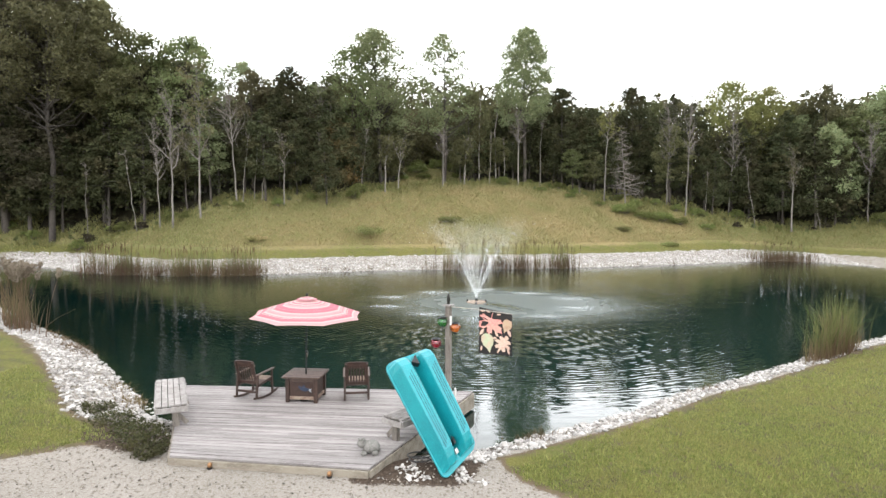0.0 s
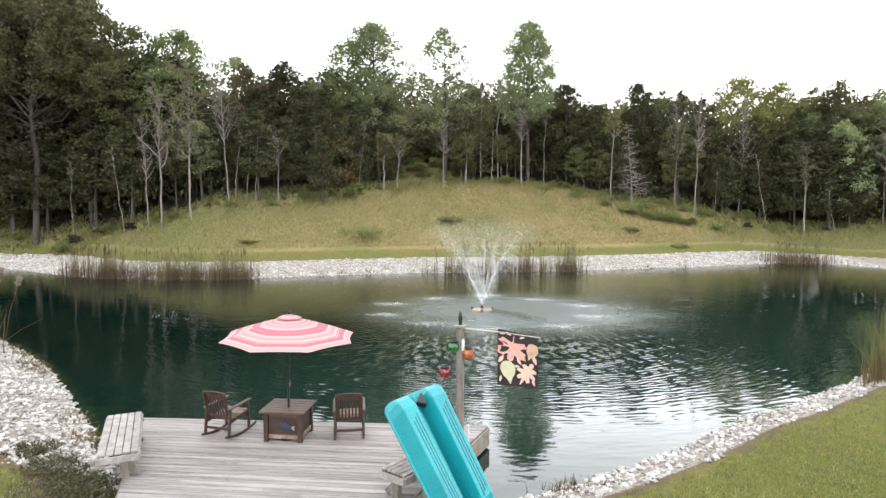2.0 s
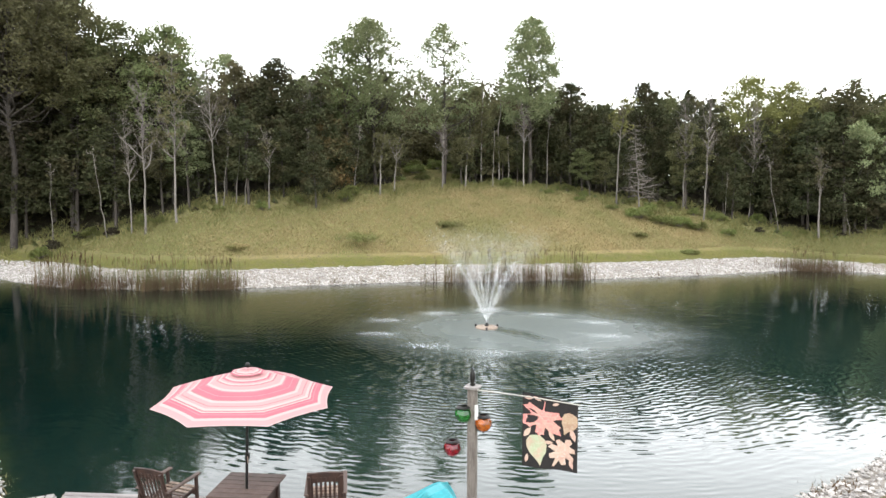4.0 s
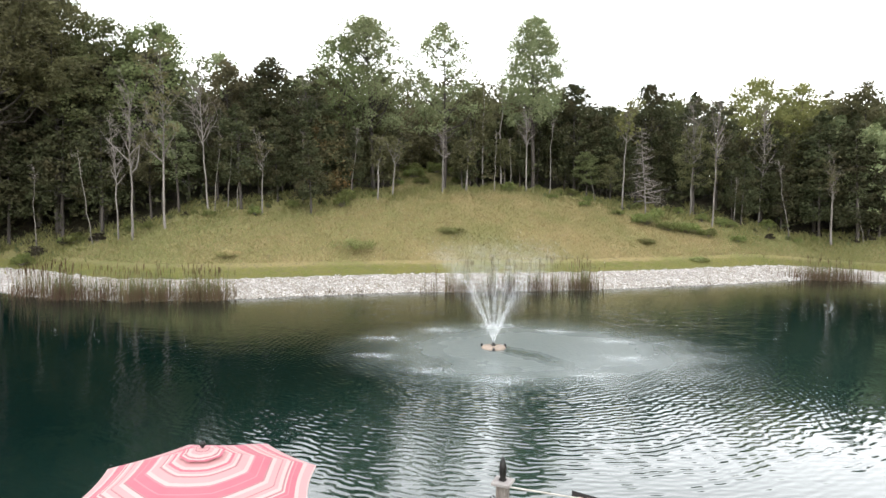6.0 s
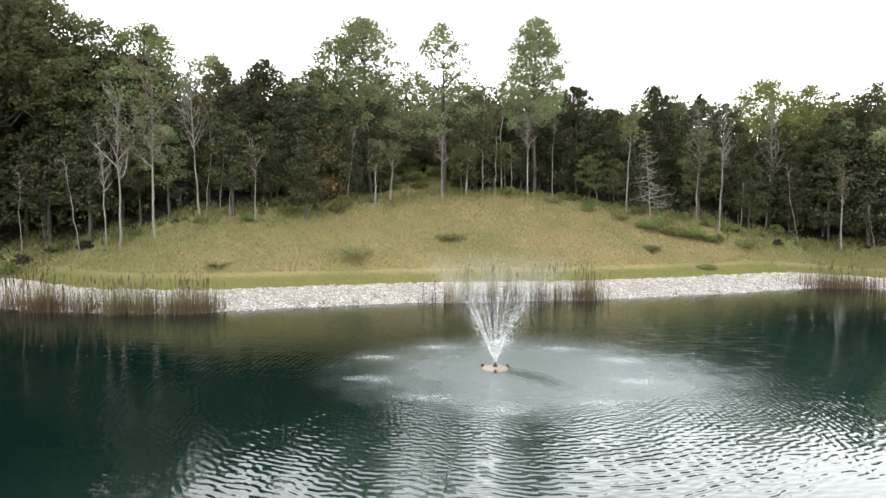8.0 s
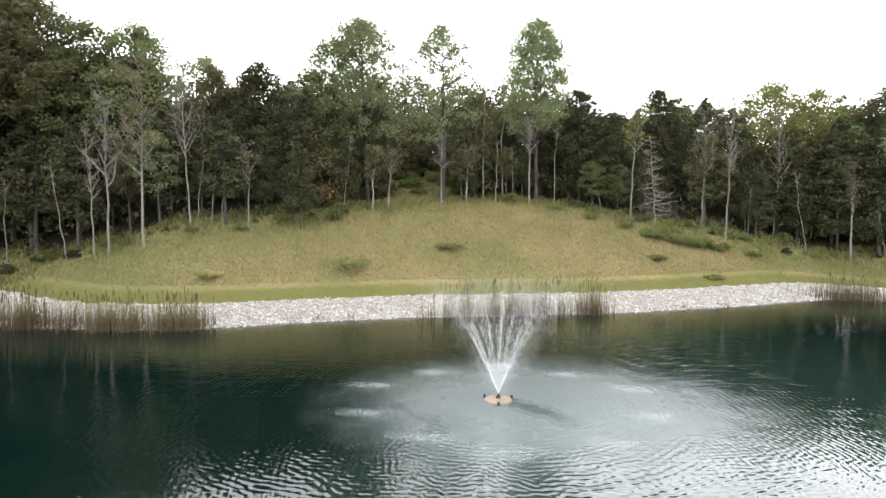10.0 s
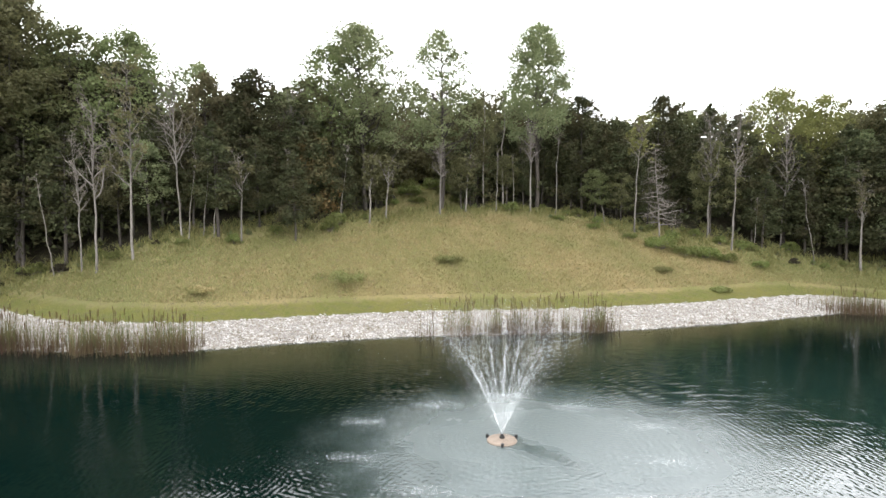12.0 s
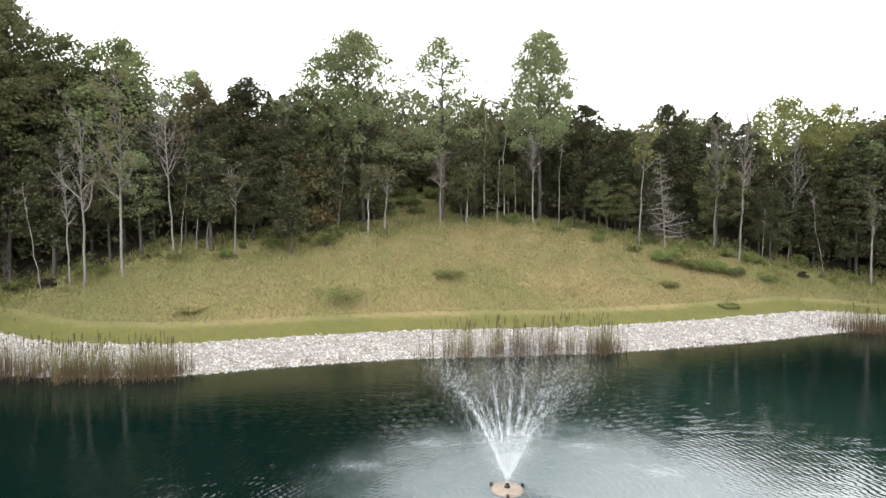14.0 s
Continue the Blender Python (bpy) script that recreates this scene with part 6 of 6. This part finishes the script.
def garden_flag():
    tl, tr_ = np.array((0.67, 10.12, 2.79)), np.array((1.39, 10.0, 2.655))
    ob = thing("garden_flag", "black garden flag with printed autumn leaves", "flag", Matrix.Translation(tuple(tl)))
    across = tr_ - tl
    W, H = float(np.linalg.norm(across)), 1.0
    ux = across / W
    ny = np.array((ux[1], -ux[0], 0))
    ny /= np.linalg.norm(ny)

    def at(u, v, out=0.0):
        """u across, v down the flag, in metres."""
        bulge = 0.022 * math.sin(u / W * math.pi * 1.7 + 0.6) * (0.3 + v / H) + 0.012 * math.sin(v * 5)
        p = ux * u + np.array((0, 0, -v * (1.02 - 0.085 * u / W))) + ny * (bulge + out)
        return tuple(p)
    g = Geo()
    nu, nv = 14, 18
    vs = [at(W * i / nu, H * j / nv) for i in range(nu + 1) for j in range(nv + 1)]
    vs += [at(W * i / nu, H * j / nv, -0.004) for i in range(nu + 1) for j in range(nv + 1)]
    k = (nu + 1) * (nv + 1)
    q = [(i * (nv + 1) + j, i * (nv + 1) + j + 1, (i + 1) * (nv + 1) + j + 1, (i + 1) * (nv + 1) + j) for i in range(nu) for j in range(nv)]
    q += [tuple(k + v for v in f[::-1]) for f in q]
    g.add(vs, q)
    part("cloth", g, "flag_black", ob, smooth=True)

    maple = [(0, 1.0), (0.11, 0.82), (0.2, 0.84), (0.2, 0.45), (0.34, 0.52), (0.48, 0.68), (0.62, 0.62), (0.98, 0.62), (0.84, 0.34), (0.9, 0.2), (0.5, 0.02), (0.62, -0.08), (0.96, -0.22), (0.74, -0.34), (0.7, -0.46), (0.34, -0.36), (0.1, -0.3), (0.03, -0.34), (0.02, -0.75)]
    ovate = [(0, 1.0), (0.18, 0.62), (0.44, 0.28), (0.56, -0.1), (0.5, -0.45), (0.28, -0.68), (0.05, -0.72)]
    oak = [(0, 1.0), (0.2, 0.85), (0.14, 0.6), (0.5, 0.62), (0.62, 0.42), (0.25, 0.25), (0.7, 0.12), (0.8, -0.15), (0.32, -0.15), (0.55, -0.5), (0.35, -0.68), (0.12, -0.5), (0.05, -1.0)]
    sprig = [(0, 1.0), (0.35, 0.3), (0.4, -0.3), (0.1, -1.0)]

    def printed(outline, cx, cy, r, turn, mat):
        """A leaf printed on the cloth: half an outline, mirrored, turned and laid on the weave."""
        half = outline + [(-x, y) for x, y in reversed(outline) if x > 0]
        g = Geo()
        pts = []
        for (x0, y0), (x1, y1) in zip(half, half[1:] + half[:1]):
            for k in (0.0, 0.5):
                x, y = x0 + (x1 - x0) * k, -(y0 + (y1 - y0) * k)
                pts.append((cx + r * (x * math.cos(turn) - y * math.sin(turn)), cy + r * (x * math.sin(turn) + y * math.cos(turn))))
        n_a = len(pts)
        v = [at(min(max(u, 0.004), W - 0.004), min(max(w, 0.004), H - 0.004), 0.0035) for u, w in pts] + [at(cx, cy, 0.0035)]
        g.add(v, None, [(n_a, i, (i + 1) % n_a) for i in range(n_a)])
        part("printed_leaf", g, mat, ob)
    printed(maple, 0.27, 0.28, 0.29, 3.3, "leaf_pink")
    printed(ovate, 0.63, 0.29, 0.20, 3.5, "leaf_tan")
    printed(ovate, 0.20, 0.72, 0.25, 2.95, "leaf_green")
    printed(oak, 0.53, 0.74, 0.24, 0.5, "leaf_cream")
    for cx, cy, r, t in ((0.09, 0.06, 0.06, 1.4), (0.20, 0.05, 0.055, 1.9), (0.07, 0.52, 0.085, 0.6), (0.40, 0.53, 0.07, 2.6), (0.36, 0.62, 0.06, 1.5), (0.06, 0.88, 0.06, 0.2), (0.66, 0.90, 0.065, 2.8), (0.68, 0.46, 0.09, 2.8), (0.45, 0.07, 0.05, 1.2)):
        printed(sprig, cx, cy, r, t, "leaf_cream")
    g = Geo()
    s0 = np.array((PX + 0.06, PY - 0.05, DZ + 2.33)) - tl
    e0 = (tr_ - tl) * 1.04 + (0, 0, 0.006)
    tube(g, [tuple(s0), tuple((s0 + e0) / 2 + np.array((0, 0, 0.012))), tuple(e0)], 0.009, 8)
    part("rod", g, "rope", ob, "pale thin rod")
    return ob


garden_flag()


# ---- the upturned boat ----
def pedal_boat():
    """Twin-hulled moulded boat on end, leaning on the bench with its bottom outwards."""
    foot = Vector((0.20, 7.04, 0.27))
    u = Vector((-1.25, 1.17, 1.68)).normalized()
    w = Vector((0.806, 0.554, 0.212))
    w = (w - u * w.dot(u)).normalized()
    nrm = w.cross(u)
    m = Matrix.Translation(foot) @ Matrix((w, u, nrm)).transposed().to_4x4()
    ob = thing("pedal_boat", "teal plastic twin-hull boat stood on end against a bench", "boat", m)
    L, W = 2.42, 0.92

    def hull_block(geo, x0, x1, y0, y1, h, taper_bow, taper_stern, side):
        """A pontoon: chamfered across, swept up at both ends."""
        rows = []
        ys = np.concatenate([[y0, y0 + 0.03, y0 + 0.12, y0 + 0.26], np.linspace(y0 + 0.5, y1 - 0.5, 5), [y1 - 0.25, y1 - 0.1, y1 - 0.03, y1]])
        for y in ys:
            k = min(1.0, ((y - y0) / taper_stern) if y < (y0 + y1) / 2 else ((y1 - y) / taper_bow))
            k = math.sin(max(k, 0.0) * math.pi / 2)
            hh = h * (0.42 + 0.58 * k)
            xa, xb = x0 + 0.01 * (1 - k), x1 - 0.01 * (1 - k)
            cs = 0.12
            prof = [(xa, 0.0), (xa + cs, hh * 0.93), (xa + cs + 0.008, hh * 0.975), (xa + cs + 0.024, hh), (xb - cs - 0.024, hh), (xb - cs - 0.008, hh * 0.975), (xb - cs, hh * 0.93), (xb, 0.0)]
            rows.append([(px, y, pz) for px, pz in prof])
        npf = 8
        v = [p for r in rows for p in r]
        q = [(i * npf + j, i * npf + j + 1, (i + 1) * npf + j + 1, (i + 1) * npf + j) for i in range(len(rows) - 1) for j in range(npf - 1)]
        geo.add(v, q)
        geo.add(rows[0] + [(np.mean([p[0] for p in rows[0]]), ys[0], 0)], None, [(8, j + 1, j) for j in range(7)])
        geo.add(rows[-1] + [(np.mean([p[0] for p in rows[-1]]), ys[-1], 0)], None, [(8, j, j + 1) for j in range(7)])
    for x0, x1, s in ((0.0, 0.45, -1), (0.465, 0.915, 1)):
        g = Geo()
        hull_block(g, x0, x1, 0.10, L - 0.05, 0.34, 0.26, 0.34, s)
        hull = part("pontoon", g, "teal", ob, smooth=False)
        # thin raised strips whose dark colour paints the shade of keel grooves
        for k in (-1, 0, 1):
            g = Geo()
            xm = (x0 + x1) / 2 + k * 0.04
            cham_box(g, (xm, L * 0.5 - 0.02 + 0.05 * k, 0.3405), (0.012, 1.5, 0.006), None, 0.002)
            part("keel_groove", g, "teal_shade", hull)
    # the rim plate with rounded corners, and the shell behind it
    def rounded(x0, x1, y0, y1, r):
        out = []
        for cx, cy, a0 in ((x1 - r, y0 + r, -90), (x1 - r, y1 - r, 0), (x0 + r, y1 - r, 90), (x0 + r, y0 + r, 180)):
            out += [(cx + r * math.cos(radians(a0 + t)), cy + r * math.sin(radians(a0 + t))) for t in (0, 22, 45, 68, 90)]
        return out
    g = Geo()
    prism(g, rounded(-0.02, W + 0.0, 0.0, L, 0.16), -0.035, 0.012)
    part("rim", g, "teal", ob)
    g = Geo()
    prism(g, rounded(0.06, W - 0.08, 0.06, L - 0.06, 0.14), -0.16, -0.033)
    part("deck_shell", g, "teal", ob)
    g = Geo()
    prism(g, [(0.38, L - 0.24), (0.50, L - 0.33), (0.50, L - 0.12)], 0.10, 0.24)
    part("bow_plate", g, "black_plastic", ob, "dark bow bracket")
    g = Geo()
    cham_box(g, (0.46, 0.42, 0.10), (0.05, 0.12, 0.14))
    part("rudder_bracket", g, "black_plastic", ob)
    g = Geo()
    tube(g, [(0.46, 0.40, 0.16), (0.46, 0.46, 0.20), (0.44, 0.52, 0.17)], 0.012, 6)
    part("rudder_arm", g, "black_plastic", ob)
    g = Geo()
    cham_box(g, (0.46, 0.24, 0.05), (0.07, 0.10, 0.05))
    part("label_plate", g, "white_plastic", ob)
    for o in ob.children_recursive:
        for vert in o.data.vertices:
            vert.co.y += 0.30 * vert.co.x / W * max(0.0, 1 - vert.co.y / 1.3)
            vert.co.x = vert.co.x * (0.89 + 0.23 * min(1.0, vert.co.y / L)) - 0.04
    return ob


pedal_boat()


# ---- small things on and by the deck ----
def figurine():
    g = Geo()

    def blob(c, r, sc=(1, 1, 1)):
        prof = [(math.sin(a) * r, -math.cos(a) * r) for a in np.linspace(0.05, math.pi - 0.05, 9)]
        h = Geo()
        lathe(h, prof, 14)
        v = np.concatenate(h.v) * np.array(sc) + np.array(c)
        g.add(v, np.concatenate(h.q))
    blob((0.03, 0, 0.11), 0.115, (1.2, 0.85, 0.9))
    blob((-0.11, -0.02, 0.17), 0.075, (1, 0.95, 0.9))
    blob((-0.135, -0.05, 0.235), 0.025)
    blob((-0.085, -0.05, 0.24), 0.025)
    for x, y in ((-0.08, -0.08), (0.10, -0.08), (0.12, 0.06), (-0.07, 0.06)):
        blob((x, y, 0.035), 0.045, (1.2, 1, 0.8))
    ob = part("garden_figurine", g, "grey_stone", smooth=True)
    ob.matrix_basis = pose(-1.28, 7.62, DZ + 0.002, 0, 0, 8) @ Matrix.Scale(1.2, 4)
    return tagged(ob, "small grey cast stone garden animal on the deck", "figurine")


figurine()
for x, y in ((-4.07, 7.12), (-1.84, 6.94)):
    ob = thing("deck_lamp", "small copper-topped lamp on the deck's fascia", "lamp", Matrix.Translation((x, y - 0.01, 0.30)), "lamps on the deck edge")
    g = Geo()
    lathe(g, [(0.0, -0.015), (0.045, -0.015), (0.05, 0.005), (0.03, 0.01), (0.028, 0.015)], 16)
    part("base", g, "dark_metal", ob)
    g = Geo()
    lathe(g, [(0.028, 0.012), (0.04, 0.02), (0.042, 0.06), (0.03, 0.09), (0.0, 0.1)], 16)
    part("globe", g, "copper", ob, smooth=True)
pipe = Geo()
tube(pipe, [(0.13, 10.45, DZ), (0.13, 10.45, DZ + 0.42)], 0.025, 10)
tagged(part("pipe", pipe, "white_plastic"), "short white plastic pipe standing on the deck", "pipe")
hose = Geo()
aa = np.linspace(0, 13, 60)
tube(hose, np.c_[-0.33 + (0.2 + 0.004 * aa) * np.cos(aa), 7.62 + (0.2 + 0.003 * aa) * np.sin(aa) * 0.8, 0.34 + 0.012 * aa], 0.013, 6)
tagged(part("garden_hose", hose, "black_plastic"), "coiled black hose on the stones under a bench", "hose")


# ---- the fountain ----
def fountain():
    ob = thing("fountain", "floating pond fountain with a tan float", "fountain", Matrix.Translation((FX, FY, 0)))
    g = Geo()
    lathe(g, [(0.0, -0.2), (0.44, -0.2), (0.5, -0.05), (0.5, 0.03), (0.46, 0.075), (0.12, 0.10), (0.0, 0.10)], 36)
    part("float", g, "float", ob)
    g = Geo()
    lathe(g, [(0.09, 0.098), (0.085, 0.16), (0.055, 0.18), (0.05, 0.24), (0.0, 0.24)], 16)
    part("nozzle", g, "dark_metal", ob)
    for i in range(3):
        a = radians(150 + 120 * i)
        q = Geo()
        cham_box(q, (0.56 * math.cos(a), 0.56 * math.sin(a), 0.05), (0.09, 0.09, 0.14))
        cham_box(q, (0.50 * math.cos(a), 0.50 * math.sin(a), 0.06), (0.14, 0.05, 0.03), Matrix.Rotation(a, 3, "Z"))
        part("lamp", q, "black_plastic", ob)
    return ob


fountain()


def foam_material():
    m, n, l, p = nodes_of("thin_foam")
    p.inputs["Base Color"].default_value = (0.8, 0.83, 0.84, 1)
    p.inputs["Roughness"].default_value = 0.6
    p.inputs["Alpha"].default_value = 0.12
    return m


MAT["foam"] = foam_material()


def fountain_spray():
    """Drops thrown up in ten arcs that fall back on a ring, and the splashes there."""
    oct_v = np.array([(1, 0, 0), (-1, 0, 0), (0, 1, 0), (0, -1, 0), (0, 0, 1), (0, 0, -1)], float)
    oct_t = np.array([(0, 2, 4), (2, 1, 4), (1, 3, 4), (3, 0, 4), (2, 0, 5), (1, 2, 5), (3, 1, 5), (0, 3, 5)])

    def drops(p, r, stretch=None):
        k = len(p)
        v = oct_v[None] * r[:, None, None]
        if stretch is not None:
            v = v + (oct_v @ np.eye(3))[None, :, 2:3] * stretch[:, None, :]
        v = v + p[:, None]
        return v.reshape(-1, 3), (np.arange(k)[:, None, None] * 6 + oct_t[None]).reshape(-1, 3)
    ob = thing("fountain_spray", "white jets and drops of the pond fountain", "water spray", Matrix.Translation((FX, FY, 0)), kind="stuff")
    g, mist = Geo(), Geo()
    top, reach, z0 = 4.3, 6.0, 0.22
    jets = 14
    for i in range(jets):
        a = 2 * math.pi * (i + 0.4) / jets + rng.normal() * 0.05
        hh = top * rng.uniform(0.88, 1.04)
        # heights follow a parabola that starts at the nozzle
        k = 720
        s = rng.random(k) ** 1.1 * 0.72
        r = reach * s
        z = z0 + 4 * (hh - z0) * s * (1 - s) * (1 - 0.045 * s) - z0 * s
        spread = 0.008 + 0.12 * s + 0.85 * np.clip(s - 0.2, 0, 1)
        p = np.c_[np.cos(a) * r, np.sin(a) * r, z] + rng.normal(size=(k, 3)) * spread[:, None]
        p[:, 2] = np.maximum(p[:, 2], 0.02)
        slope = 4 * (hh - z0) * (1 - 2 * s) / reach
        d = np.c_[np.full(k, np.cos(a)), np.full(k, np.sin(a)), slope]
        d /= np.linalg.norm(d, axis=1)[:, None]
        v, t = drops(p, rng.uniform(0.0025, 0.005, k) * (1.15 - 0.6 * s), d * rng.uniform(0.01, 0.09, k)[:, None] * (np.clip(1.1 - 1.1 * s, 0.25, 1))[:, None])
        low = s < 0.2 + rng.random(k) * 0.12
        for target, pick in ((g, low), (mist, ~low)):
            kk = int(pick.sum())
            target.add(v.reshape(k, 6, 3)[pick].reshape(-1, 3), None, (np.arange(kk)[:, None, None] * 6 + oct_t[None]).reshape(-1, 3))
        # the unbroken foot of the jet
        ss = np.linspace(0, 0.21, 8)
        tube(g, np.c_[np.cos(a) * reach * ss, np.sin(a) * reach * ss, z0 + 4 * (hh - z0) * ss * (1 - ss)], np.linspace(0.007, 0.004, 8), 5)
    # fine mist that drifts round the tops of the jets
    k = 17000
    a, hgt = rng.random(k) * 6.283, rng.random(k) ** 0.8
    rr = (0.35 + 2.7 * hgt) * np.sqrt(rng.random(k))
    p = np.c_[np.cos(a) * rr + 0.12 * hgt, np.sin(a) * rr, 0.6 + 3.6 * hgt + rng.normal(size=k) * 0.25]
    v, t = drops(p, rng.uniform(0.005, 0.014, k))
    mist.add(v, None, t)
    tagged(part("mist", mist, "mist", ob), kind="stuff")
    tagged(part("jets", g, "spray", ob), kind="stuff")
    g = Geo()
    for i in range(10):
        a = radians(20 + 36 * i)
        c = np.array((np.cos(a) * 5.0 + 0.35, np.sin(a) * 5.0)) * rng.uniform(0.9, 1.08)
        k = 420
        p = np.c_[c + rng.normal(size=(k, 2)) * (0.5, 0.26), np.abs(rng.normal(size=k)) * 0.02 + 0.002]
        v, t = drops(p, rng.uniform(0.006, 0.022, k))
        g.add(v, None, t)
    tagged(part("splashes", g, "foam", ob), kind="stuff")
    return ob


fountain_spray()
